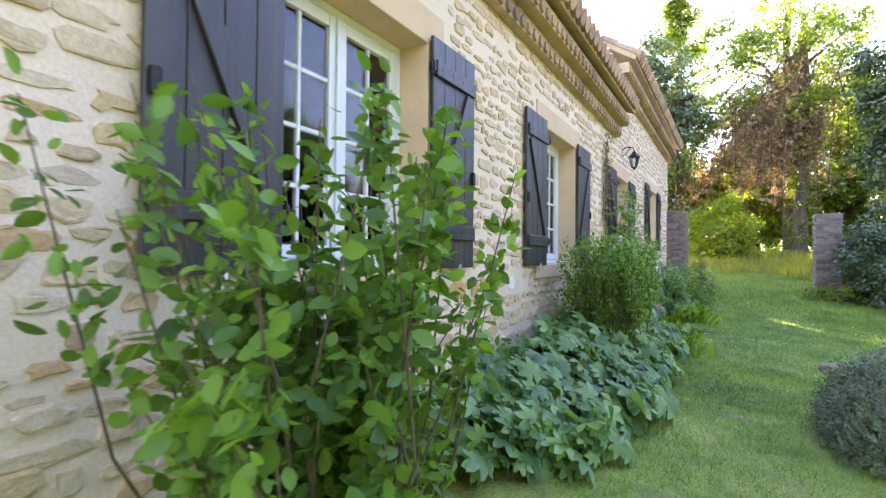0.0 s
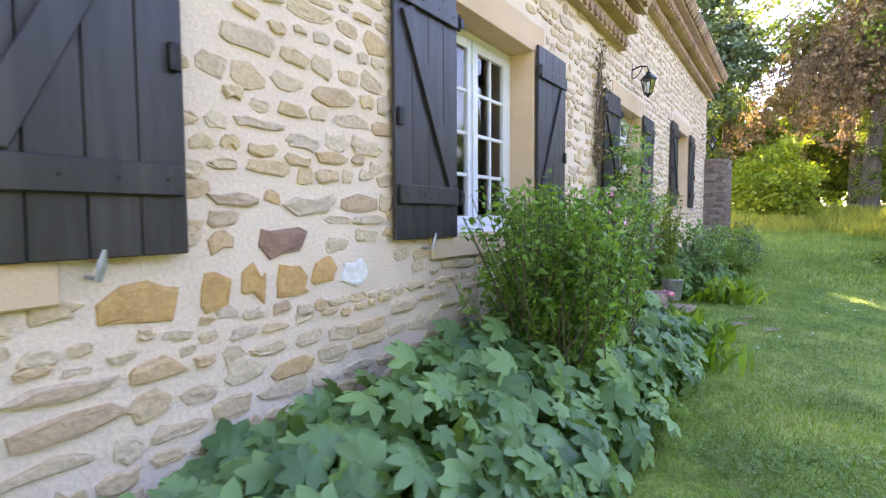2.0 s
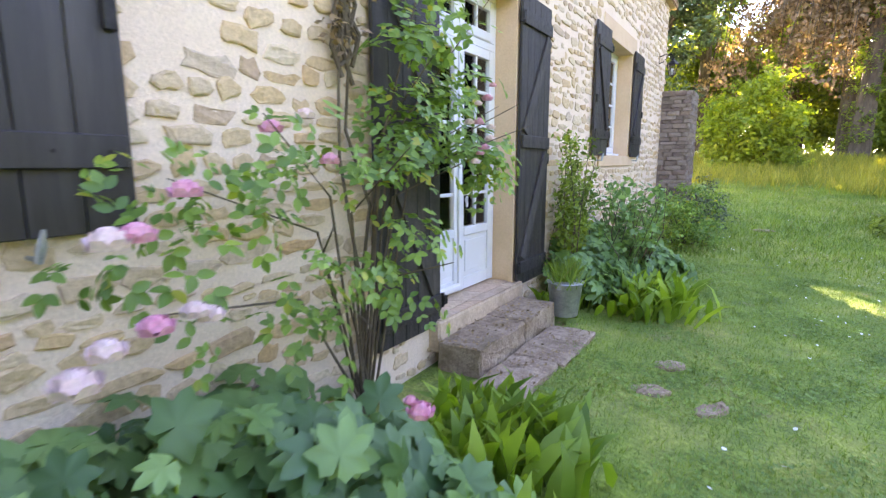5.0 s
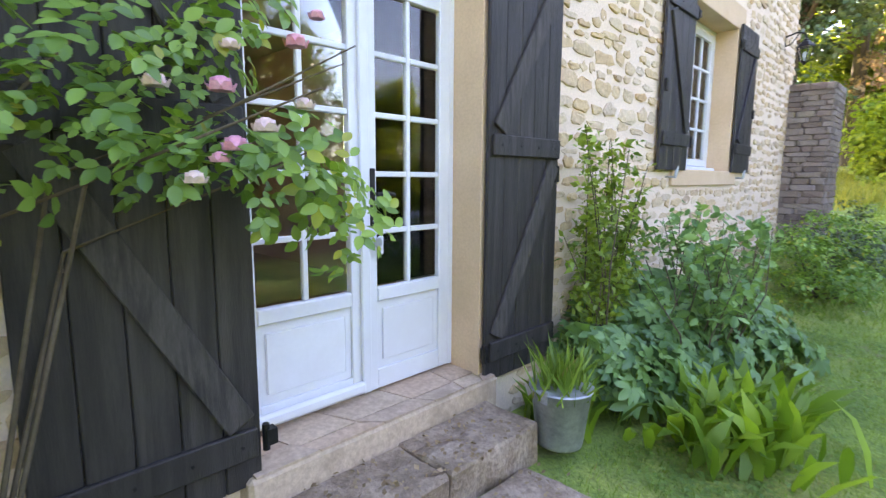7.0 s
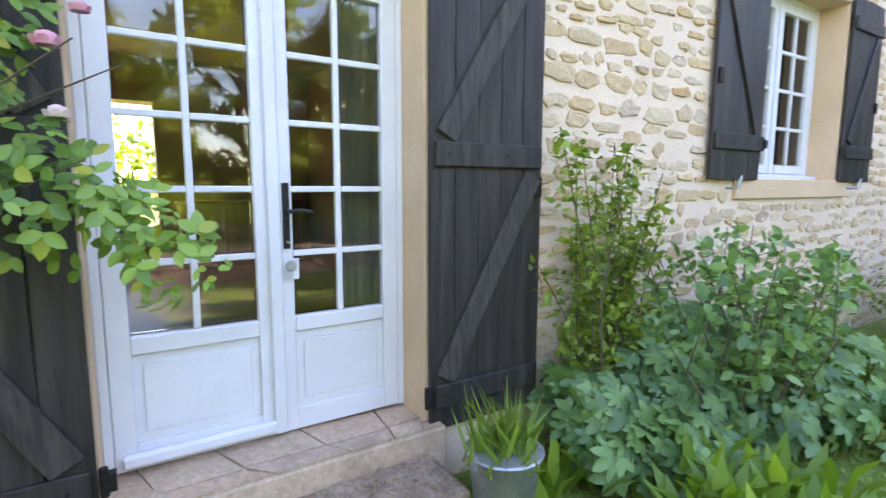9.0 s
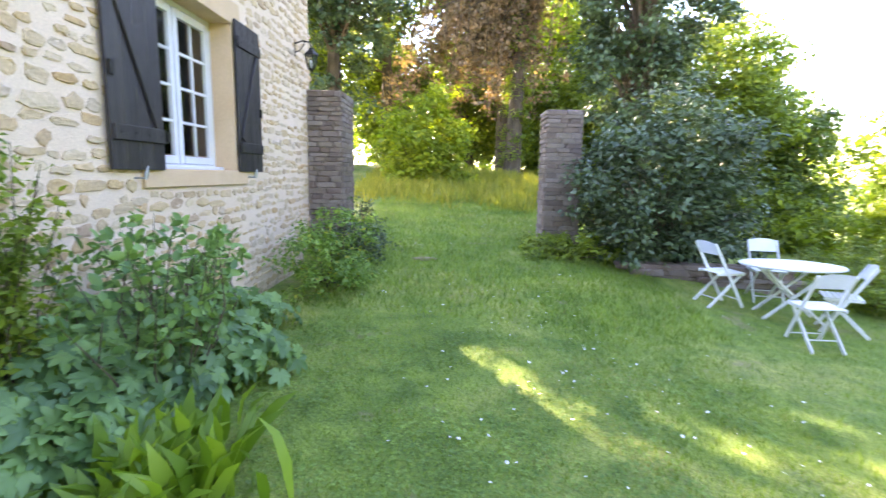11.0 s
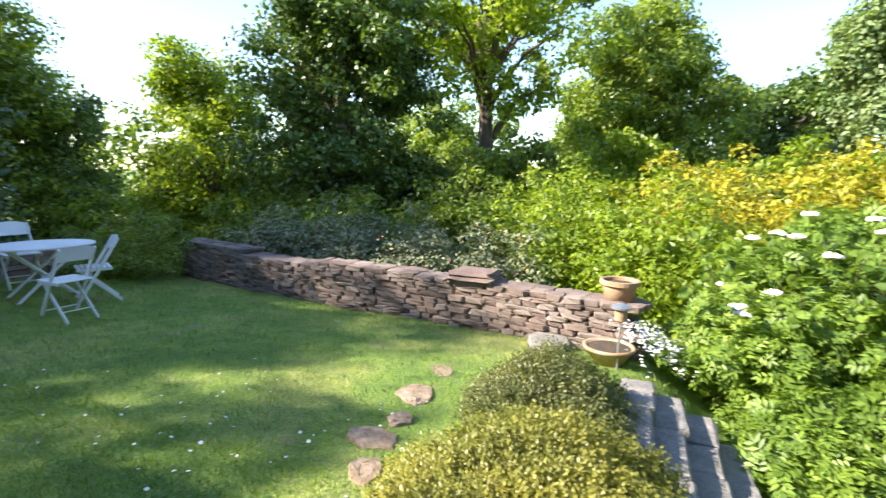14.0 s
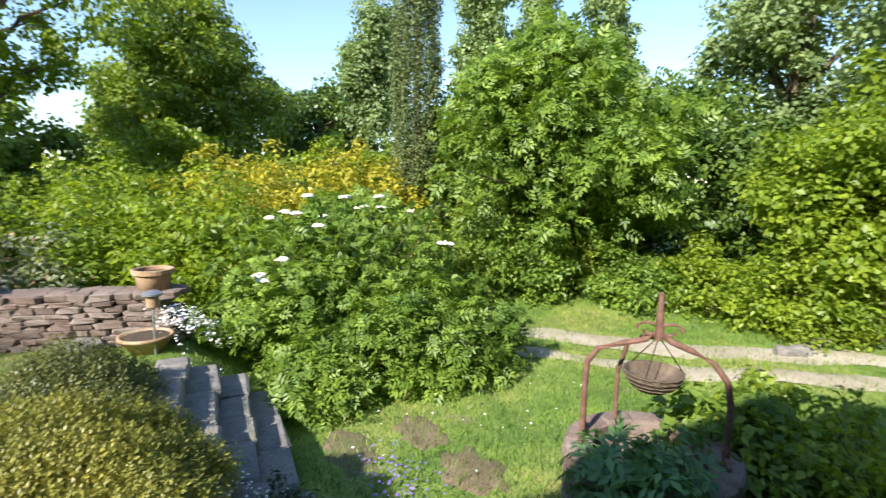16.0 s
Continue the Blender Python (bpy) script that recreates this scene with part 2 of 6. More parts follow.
def lawn_material():
    m, t, p = nodes_of("lawn")
    col = ramp(t, noise_of(t, 0.7, 7.0), [(0.30, (0.10, 0.185, 0.03)), (0.48, (0.17, 0.265, 0.05)), (0.60, (0.26, 0.31, 0.085)), (0.74, (0.34, 0.325, 0.12))])
    mid = ramp(t, noise_of(t, 5.0, 5.0), [(0.32, (0.72, 0.78, 0.75)), (0.66, (1.28, 1.18, 1.05))])
    col = blend(t, 1.0, col, mid, "MULTIPLY")
    fine = noise_of(t, 42.0, 6.0)
    col = blend(t, 1.0, col, ramp(t, fine, [(0.3, (0.55, 0.6, 0.55)), (0.7, (1.35, 1.3, 1.2))]), "MULTIPLY")
    bare = ramp(t, noise_of(t, 1.9, 6.0), [(0.60, (0, 0, 0)), (0.70, (0.75, 0.75, 0.75))])
    col = blend(t, bare, col, (0.29, 0.225, 0.13))
    t.links.new(col, p.inputs["Base Color"])
    p.inputs["Roughness"].default_value = 0.9
    bump(t, p, fine, 0.9, 0.03)
    return m


M_LAWN = lawn_material()


# ---------------------------------------------------------------- building helpers
def part(name, bm, material, parent=None, label="", smooth=False):
    me = bpy.data.meshes.new(name)
    if smooth:
        for f in bm.faces:
            f.smooth = True
    bm.to_mesh(me)
    bm.free()
    me.materials.append(material)
    ob = new(name, me)
    if parent is not None:
        ob.parent = parent
    return tagged(ob, label) if label else ob


def thing(name, label, category, m=None, group="", kind=""):
    e = new(name)
    e.empty_display_size = 0.1
    if m is not None:
        e.matrix_basis = m
    return tagged(e, label, category, group, kind)


def box(bm, x0, x1, y0, y1, z0, z1, bevel=0.0, m=None):
    mm = Matrix.Translation(((x0 + x1) / 2, (y0 + y1) / 2, (z0 + z1) / 2)) @ Matrix.Diagonal((x1 - x0, y1 - y0, z1 - z0, 1))
    r = bmesh.ops.create_cube(bm, size=1.0, matrix=(m @ mm) if m is not None else mm)
    if bevel:
        es = list({e for v in r["verts"] for e in v.link_edges})
        bmesh.ops.bevel(bm, geom=es, offset=bevel, segments=1, affect="EDGES")
    return bm


def boxed(name, dims, material, parent=None, label="", bevel=0.0, m=None):
    return part(name, box(bmesh.new(), *dims, bevel, m), material, parent, label)


def beam(bm, a, b, w, d, bevel=0.0, up=(1, 0, 0)):
    """A bar of section w by d from a to b; d lies along up."""
    a, b = Vector(a), Vector(b)
    z = (b - a).normalized()
    y = Vector(up)
    y = (y - z * y.dot(z)).normalized()
    x = y.cross(z)
    m = Matrix((x, y, z)).transposed().to_4x4()
    m.translation = (a + b) / 2
    L = (b - a).length
    return box(bm, -w / 2, w / 2, -d / 2, d / 2, -L / 2, L / 2, bevel, m)


def tube(bm, pts, radii, sides=7):
    """A tapered tube along points."""
    pts = [Vector(p) for p in pts]
    rings = []
    for i, p in enumerate(pts):
        d = (pts[min(i + 1, len(pts) - 1)] - pts[max(i - 1, 0)]).normalized()
        u = d.orthogonal().normalized() if abs(d.z) < 0.9 else d.cross(Vector((1, 0, 0))).normalized()
        v = d.cross(u)
        r = radii[i] if not isinstance(radii, (int, float)) else radii
        rings.append([bm.verts.new(p + (u * math.cos(k * 2 * math.pi / sides) + v * math.sin(k * 2 * math.pi / sides)) * r) for k in range(sides)])
    for a, b in zip(rings, rings[1:]):
        for k in range(sides):
            bm.faces.new((a[k], a[(k + 1) % sides], b[(k + 1) % sides], b[k]))
    bm.faces.new(rings[0][::-1])
    bm.faces.new(rings[-1])
    return bm


def lathe(bm, profile, segs=24, m=None):
    """A turned body from (radius, height) pairs."""
    rings = []
    for r, z in profile:
        ring = []
        for k in range(segs):
            p = Vector((r * math.cos(2 * math.pi * k / segs), r * math.sin(2 * math.pi * k / segs), z))
            ring.append(bm.verts.new(m @ p if m is not None else p))
        rings.append(ring)
    for a, b in zip(rings, rings[1:]):
        for k in range(segs):
            bm.faces.new((a[k], a[(k + 1) % segs], b[(k + 1) % segs], b[k]))
    bm.faces.new(rings[0][::-1])
    bm.faces.new(rings[-1])
    return bm


rng = np.random.default_rng(7)

LEAF = (np.array([(0, 0, 0), (-0.27, 0.35, 0.07), (0, 1.0, -0.12), (0.27, 0.35, 0.07), (0, 0.45, 0.0)]), [(0, 4, 1), (1, 4, 2), (0, 3, 4), (4, 3, 2)])
SMALL = (np.array([(0, 0, 0), (-0.36, 0.45, 0.08), (0, 1.0, 0.0), (0.36, 0.45, 0.08)]), [(0, 2, 1), (0, 3, 2)])
OVAL = (np.array([(0, 0.5, -0.05), (0, 0, 0), (-0.20, 0.18, 0.03), (-0.30, 0.48, 0.05), (-0.19, 0.80, 0.02), (0, 1.0, -0.06), (0.19, 0.80, 0.02), (0.30, 0.48, 0.05), (0.20, 0.18, 0.03)]), [(0, i + 1, i) for i in range(1, 8)] + [(0, 1, 8)])
BLADE = (np.array([(-0.05, 0, 0), (0.05, 0, 0), (0.0, 0.15, 1.0)]), [(0, 1, 2)])
STRAP = (np.array([(-0.05, 0, 0), (0.05, 0, 0), (-0.115, 0.08, 0.38), (0.115, 0.08, 0.38), (-0.085, 0.24, 0.72), (0.085, 0.24, 0.72), (0.0, 0.5, 0.90)]), [(0, 1, 3, 2), (2, 3, 5, 4), (4, 5, 6)])
CLOVER = (np.array([(0, 0, 1.1)] + [(0.5 * math.cos(radians(a)) * k, 0.5 * math.sin(radians(a)) * k, 1.1 + 0.06 * (k > 0.9)) for c in (90, 210, 330) for a, k in ((c - 34, 1.0), (c + 34, 1.0))]), [(0, 1, 2), (0, 3, 4), (0, 5, 6)])


def pinnate(pairs, width, slim, round_=False):
    """A compound leaf: pairs of leaflets along a drooping stalk and one at its tip."""
    v, f = [], []

    def leaflet(p, d, n):
        side = Vector((-d.y, d.x, 0)) * slim
        k = len(v)
        if round_:
            out = [(0, 0), (0.22, -0.8), (0.5, -1.0), (0.78, -0.68), (1.0, 0), (0.78, 0.68), (0.5, 1.0), (0.22, 0.8)]
            v.extend(tuple(p + d * (n * a) + side * (n * b) + Vector((0, 0, n * (0.07 * abs(b) - 0.1 * a * a)))) for a, b in out)
            f.extend([(k, k + 1, k + 2, k + 3, k + 4), (k, k + 4, k + 5, k + 6, k + 7)])
            return
        v.extend(tuple(q) for q in (p, p + d * (0.45 * n) - side * n + Vector((0, 0, 0.05 * n)), p + d * n + Vector((0, 0, -0.10 * n)), p + d * (0.45 * n) + side * n + Vector((0, 0, 0.05 * n))))
        f.extend([(k, k + 1, k + 2), (k, k + 2, k + 3)])
    for i in range(pairs):
        y = 0.22 + 0.48 * i / max(1, pairs - 1)
        for sg in (-1, 1):
            leaflet(Vector((0, y, -0.12 * y * y)), Vector((sg * 0.86, 0.5, 0)), width * (0.85 + 0.15 * math.sin(3.0 * y)))
    leaflet(Vector((0, 0.72, -0.08)), Vector((0, 1, -0.12)), width * 1.05)
    return np.array(v), f


PINNATE = pinnate(3, 0.46, 0.22)
ROSE_LEAF = pinnate(2, 0.44, 0.29, True)


def sprig(n, length):
    """A short shoot along z with small leaves all round it."""
    v, f = [], []
    for i in range(n):
        a, z = i * 2.4, 0.1 + 0.9 * i / n
        d = Vector((math.cos(a), math.sin(a), 0.9)).normalized()
        w = Vector((-math.sin(a), math.cos(a), 0))
        p, k = Vector((0, 0, z)), len(v)
        L = length * (1.15 - 0.45 * z)
        v.extend(tuple(q) for q in (p, p + d * L * 0.5 - w * L * 0.24, p + d * L, p + d * L * 0.5 + w * L * 0.24))
        f.append((k, k + 1, k + 2, k + 3))
    return np.array(v), f


SPRIG = sprig(9, 0.27)


def lobed_template():
    """A broad leaf of five toothed lobes that droop at their tips."""
    tips = [(-172, 0.50), (-150, 0.72), (-124, 0.62), (-108, 0.82), (-98, 0.98), (-86, 0.80), (-72, 0.62), (-60, 0.86), (-46, 1.06), (-36, 0.90), (-24, 0.68), (-13, 0.96), (0, 1.20),
            (13, 0.96), (24, 0.68), (36, 0.90), (46, 1.06), (60, 0.86), (72, 0.62), (86, 0.80), (98, 0.98), (108, 0.82), (124, 0.62), (150, 0.72), (172, 0.50)]
    v = [(0, 0.30, 0.0)]
    for a, r in tips:
        a = radians(a)
        v.append((0.56 * r * math.sin(a), 0.30 + 0.56 * r * math.cos(a), -0.16 * r * r + 0.05 * (r < 0.7)))
    return np.array(v), [(0, i + 1, i) for i in range(1, len(tips))]


LOBED = lobed_template()


def frames_for(n, up, spread, r=rng):
    """n random turns: leaf normals gather about up, each leaf points any way."""
    nrm = np.asarray(up, float) + r.normal(0, spread, (n, 3))
    nrm /= np.linalg.norm(nrm, axis=1)[:, None] + 1e-9
    t = r.normal(0, 1, (n, 3))
    t -= nrm * (t * nrm).sum(1)[:, None]
    t /= np.linalg.norm(t, axis=1)[:, None] + 1e-9
    b = np.cross(t, nrm)
    return np.stack([b, t, nrm], 2)


def scatter(name, template, places, sizes, turns, material, parent=None, label="", smooth=True):
    """One mesh of many copies of a small template."""
    tv, tf = template
    n, k = len(places), len(tv)
    v = np.einsum("nij,kj->nki", turns, tv) * np.asarray(sizes)[:, None, None] + np.asarray(places)[:, None, :]
    loops = np.concatenate([np.array(f) for f in tf])
    lens = np.array([len(f) for f in tf])
    all_loops = (loops[None, :] + (np.arange(n) * k)[:, None]).ravel()
    starts1 = np.concatenate([[0], np.cumsum(lens)[:-1]])
    starts = (starts1[None, :] + (np.arange(n) * len(loops))[:, None]).ravel()
    me = bpy.data.meshes.new(name)
    me.vertices.add(n * k)
    me.vertices.foreach_set("co", v.astype(np.float32).ravel())
    me.loops.add(len(all_loops))
    me.loops.foreach_set("vertex_index", all_loops.astype(np.int32))
    me.polygons.add(len(starts))
    me.polygons.foreach_set("loop_start", starts.astype(np.int32))
    me.update(calc_edges=True)
    me.validate()
    me.materials.append(material)
    ob = new(name, me)
    if parent is not None:
        ob.parent = parent
    return tagged(ob, label) if label else ob


def clumps(r, centre, size, n, hollow=0.55, flat_base=True):
    """Clump centres in an uneven ellipsoid, most of them near its skin."""
    d = r.normal(0, 1, (n, 3))
    d /= np.linalg.norm(d, axis=1)[:, None]
    rad = hollow + (1 - hollow) * r.random(n) ** 0.6
    bulge = 1 + 0.22 * np.sin(3.1 * d[:, 0] + 2.3 * centre[0]) * np.cos(2.7 * d[:, 1] + centre[1]) + 0.12 * r.normal(0, 1, n)
    p = d * (rad * bulge)[:, None] * np.asarray(size)
    if flat_base:
        p[:, 2] = np.where(p[:, 2] < -0.6 * size[2], -0.6 * size[2] * r.random(n), p[:, 2])
    return p + np.asarray(centre)


def boughs(r, centre, size, n, lobes):
    """Clump centres on the skins of several overlapping lobes, so that a crown gets bays and gaps."""
    d = r.normal(0, 1, (lobes, 3))
    d /= np.linalg.norm(d, axis=1)[:, None]
    mid = d * r.uniform(0.42, 0.78, lobes)[:, None]
    rad = r.uniform(0.30, 0.50, lobes)
    k = r.integers(0, lobes, n)
    e = r.normal(0, 1, (n, 3))
    e /= np.linalg.norm(e, axis=1)[:, None]
    e[:, 2] = np.abs(e[:, 2]) * np.where(r.random(n) < 0.78, 1, -0.6)
    p = mid[k] + e * (rad[k] * r.uniform(0.7, 1.12, n))[:, None] * np.array([1, 1, 0.72])
    return p * np.asarray(size) + np.asarray(centre)


def foliage(name, r, centres, clump_r, per, leaf_size, material, parent, template=LEAF, up=(0, 0, 0.7), spread=0.6, label=""):
    """Leaves on the skins of small flattened clumps, facing outwards and up."""
    n = len(centres) * per
    d = r.normal(0, 1, (n, 3))
    d /= np.linalg.norm(d, axis=1)[:, None]
    girth = np.repeat(r.uniform(0.6, 1.35, len(centres)), per)
    p = np.repeat(centres, per, 0) + d * (girth * (0.35 + 0.75 * r.random(n) ** 0.7) * clump_r)[:, None] * np.array([1.0, 1.0, 0.62])
    nrm = np.asarray(up, float) + d * np.array([0.7, 0.7, 0.45])
    return scatter(name, template, p, leaf_size * r.uniform(0.6, 1.3, n), frames_for(n, nrm, spread * 0.6, r), material, parent, label)


def smooth(a, b, x):
    t = min(max((x - a) / (b - a), 0.0), 1.0)
    return t * t * (3 - 2 * t)


def ground_z(x, y):
    """Height of the ground: a lawn that falls away from the house, a bank to the lower garden, and a rise behind the gate pier."""
    up = -0.075 * min(max(x - 1.2, 0.0), 8.3)
    rise = 0.112 * min(max(y - 11.5, 0.0), 17.0) * (1 - smooth(5.0, 11.0, x))
    up += rise
    low = -1.12 - 0.012 * max(0.0, math.hypot(x - 5, y - 2) - 6)
    low = max(low, -1.9)
    mask = smooth(2.9, 4.4, x) * (1 - (smooth(5.22, 5.46, y) if 5.4 < x < 7.75 else smooth(4.4, 5.5, y)))
    mask = max(mask, smooth(9.7, 11.5, x) * (1 - 0.0))
    return up * (1 - mask) + low * mask


# ---------------------------------------------------------------- ground
def make_ground():
    def axis(lo, hi, step, far):
        near = list(np.arange(lo, hi + 1e-6, step))
        out, d = [], step
        x = hi
        while x < far:
            d *= 1.35
            x += d
            out.append(x)
        left, d, x = [], step, lo
        while x > -far:
            d *= 1.35
            x -= d
            left.append(x)
        return left[::-1] + near + out
    xs, ys = axis(-1, 14, 0.16, 900), axis(-6, 30, 0.16, 900)
    bm = bmesh.new()
    grid = []
    for y in ys:
        row = []
        for x in xs:
            z = ground_z(x, y)
            if abs(x) < 40 and abs(y) < 60:
                z += 0.035 * noise.noise(Vector((x * 0.8, y * 0.8, 0))) + 0.015 * noise.noise(Vector((x * 3, y * 3, 5)))
            if x < 0.3:
                z = min(z, 0.0) if y < 14 else z
            row.append(bm.verts.new((x, y, z)))
        grid.append(row)
    for a, b in zip(grid, grid[1:]):
        for i in range(len(xs) - 1):
            bm.faces.new((a[i], a[i + 1], b[i + 1], b[i]))
    ob = part("ground", bm, M_LAWN, None, "", True)
    tagged(ob, "mown green lawn with bare dry patches and daisies", "ground", "", "structure")


make_ground()


# ---------------------------------------------------------------- house
# openings in the front wall: name, y0, y1, z0, z1
OPENINGS = [("w1", -1.58, -0.28, 1.18, 2.72), ("w2", 2.18, 3.47, 1.18, 2.72), ("door", 6.05, 7.32, 0.32, 2.76), ("w3", 10.16, 11.58, 1.50, 3.02)]
T_WALL = 0.5
Y_LOW0, Y_SPLIT, Y_END = -8.0, 6.15, 14.45
Z_LOW, Z_HIGH = 3.78, 4.75


def grid_wall(name, ys, zs, solid, x0, x1, material):
    """A thick wall on a grid of cells; only faces that border on air are built."""
    bm = bmesh.new()
    ny, nz = len(ys) - 1, len(zs) - 1
    ok = lambda i, j: 0 <= i < ny and 0 <= j < nz and solid((ys[i] + ys[i + 1]) / 2, (zs[j] + zs[j + 1]) / 2)
    cache = {}

    def v(x, y, z):
        k = (x, y, z)
        if k not in cache:
            cache[k] = bm.verts.new(k)
        return cache[k]
    for i in range(ny):
        for j in range(nz):
            if not ok(i, j):
                continue
            a, b, c, d = ys[i], ys[i + 1], zs[j], zs[j + 1]
            bm.faces.new((v(x1, a, c), v(x1, b, c), v(x1, b, d), v(x1, a, d)))
            bm.faces.new((v(x0, b, c), v(x0, a, c), v(x0, a, d), v(x0, b, d)))
            if not ok(i - 1, j):
                bm.faces.new((v(x0, a, c), v(x1, a, c), v(x1, a, d), v(x0, a, d)))
            if not ok(i + 1, j):
                bm.faces.new((v(x1, b, c), v(x0, b, c), v(x0, b, d), v(x1, b, d)))
            if not ok(i, j - 1):
                bm.faces.new((v(x0, a, c), v(x0, b, c), v(x1, b, c), v(x1, a, c)))
            if not ok(i, j + 1):
                bm.faces.new((v(x1, a, d), v(x1, b, d), v(x0, b, d), v(x0, a, d)))
    return part(name, bm, material)


def breaks(lo, hi, extra):
    return sorted(set([lo, hi] + [e for e in extra if lo < e < hi]))


ys = breaks(Y_LOW0, Y_END, [v for o in OPENINGS for v in o[1:3]] + [Y_SPLIT])
zs = breaks(-0.4, Z_HIGH, [v for o in OPENINGS for v in o[3:5]] + [Z_LOW])


def front_solid(y, z):
    if y < Y_SPLIT and z > Z_LOW:
        return False
    return not any(a < y < b and c < z < d for _, a, b, c, d in OPENINGS)


wall_front = grid_wall("wall_front", ys, zs, front_solid, -T_WALL, 0.0, M_MORTAR)
tagged(wall_front, "cream rubble stone farmhouse wall with wide lime mortar joints", "wall", "", "structure")

# side, back and cross walls; the back wall has windows through which daylight falls
BACK = [(-1.4, -0.4, 1.1, 2.5), (2.4, 3.6, 1.0, 2.5), (5.4, 6.6, 0.9, 2.5), (10.4, 11.4, 1.2, 2.6)]
bys = breaks(Y_LOW0, Y_END, [v for o in BACK for v in o[:2]] + [Y_SPLIT])
bzs = breaks(-0.4, Z_HIGH, [v for o in BACK for v in o[2:]] + [Z_LOW])
back = grid_wall("wall_back", bys, bzs, lambda y, z: not (y < Y_SPLIT and z > Z_LOW) and not any(a < y < b and c < z < d for a, b, c, d in BACK), -6.0, -5.6, M_PLASTER)
tagged(back, "ochre plastered back wall with small windows", "wall", "", "structure")
for nm, y0, y1, top in (("wall_south", Y_LOW0, Y_LOW0 + 0.4, Z_LOW), ("wall_north", Y_END - 0.45, Y_END, Z_HIGH)):
    tagged(boxed(nm, (-5.6, -T_WALL, y0, y1, -0.4, top), M_MORTAR), "plain stone gable wall of the house", "wall", "", "structure")
for nm, y0 in (("wall_inner_1", 0.6), ("wall_inner_2", 8.6)):
    tagged(boxed(nm, (-5.6, -T_WALL, y0, y0 + 0.2, 0.0, 3.0), M_PLASTER), "ochre plastered inside wall", "wall", "", "structure")
tagged(boxed("floor_inside", (-5.6, -T_WALL, Y_LOW0 + 0.4, Y_END - 0.45, 0.2, 0.3), M_INFLOOR), "dark red tiled floor inside the house", "floor", "", "structure")
tagged(boxed("ceiling", (-5.6, -T_WALL, Y_LOW0 + 0.4, Y_END - 0.45, 3.05, 3.2), M_PLASTER), "plain plastered ceiling inside the house", "ceiling", "", "structure")


def make_roof(name, y0, y1, eave, ridge, label):
    """A pitched roof with a tile cornice under the eave."""
    roof = thing(name, label, "roof", None, "", "structure")
    bm = bmesh.new()
    for xa, za, xb, zb in ((0.34, eave, -3.0, ridge), (-6.3, eave, -3.0, ridge)):
        vs = [(xa, y0, za), (xa, y1, za), (xb, y1, zb), (xb, y0, zb)]
        lower = [bm.verts.new(p) for p in vs]
        upper = [bm.verts.new((p[0], p[1], p[2] + 0.09)) for p in vs]
        bm.faces.new(upper)
        bm.faces.new(lower[::-1])
        for i in range(4):
            j = (i + 1) % 4
            bm.faces.new((lower[i], lower[j], upper[j], upper[i]))
    part("roof_slab", bm, M_CORNICE, roof)
    # half-round tiles down the front slope: only their ends and backs show
    bm = bmesh.new()
    y = y0 + 0.1
    while y < y1 - 0.05:
        a = Vector((0.42, y, eave + 0.07))
        b = Vector((-3.0, y, ridge + 0.12))
        for k in range(8):
            p, q = a.lerp(b, k / 8), a.lerp(b, (k + 1) / 8 + 0.01)
            tube(bm, [p + Vector((0, 0, 0.025)), q], [0.095, 0.08], 8)
        y += 0.2
    part("roof_tiles", bm, M_TILE, roof, "overlapping half-round clay tiles")
    # two rows of tile ends set in mortar below the eave
    for k, (x1, z0, z1) in enumerate(((0.12, eave - 0.38, eave - 0.20), (0.25, eave - 0.195, eave - 0.01))):
        boxed("cornice_course", (0.002, x1 - 0.02, y0, y1, z0, z1), M_CORNICE, roof)
        bm = bmesh.new()
        y = y0 + 0.1
        while y < y1 - 0.05:
            tube(bm, [(x1 - 0.04, y, z0 + 0.06), (x1 + 0.012, y, z0 + 0.06)], 0.062, 8)
            y += 0.17
        part("cornice_tiles", bm, M_TILE, roof)
    return roof


make_roof("roof_low", Y_LOW0 - 0.2, Y_SPLIT, Z_LOW + 0.02, 5.0, "low clay tile roof with a tiled cornice")
make_roof("roof_high", Y_SPLIT, Y_END + 0.25, Z_HIGH + 0.02, 6.9, "higher clay tile roof with a tiled cornice")
tagged(boxed("wall_step", (-6.0, -T_WALL, Y_SPLIT + 0.01, Y_SPLIT + 0.35, 3.2, Z_HIGH), M_MORTAR), "rendered gable of the higher part of the house", "wall", "", "structure")


# dressed stone round the openings
def surround(tag, y0, y1, z0, z1, sill):
    t = thing("window_surround" if sill else "door_surround", "smooth tan dressed stone surround, slightly worn", "surround", None, "", "structure")
    w = 0.17
    boxed("jamb", (-0.30, 0.012, y0 - w, y0 + 0.0015, z0, z1), M_DRESSED, t, "", 0.004)
    boxed("jamb", (-0.30, 0.012, y1 - 0.0015, y1 + w, z0, z1), M_DRESSED, t, "", 0.004)
    boxed("lintel", (-0.30, 0.014, y0 - 0.22, y1 + 0.22, z1 - 0.0015, z1 + 0.24), M_DRESSED, t, "", 0.005)
    if sill:
        boxed("sill", (-0.30, 0.03, y0 - 0.25, y1 + 0.25, z0 - 0.15, z0 + 0.0015), M_DRESSED, t, "worn tan stone sill", 0.008)


for o in OPENINGS:
    surround(*o, o[0] != "door")


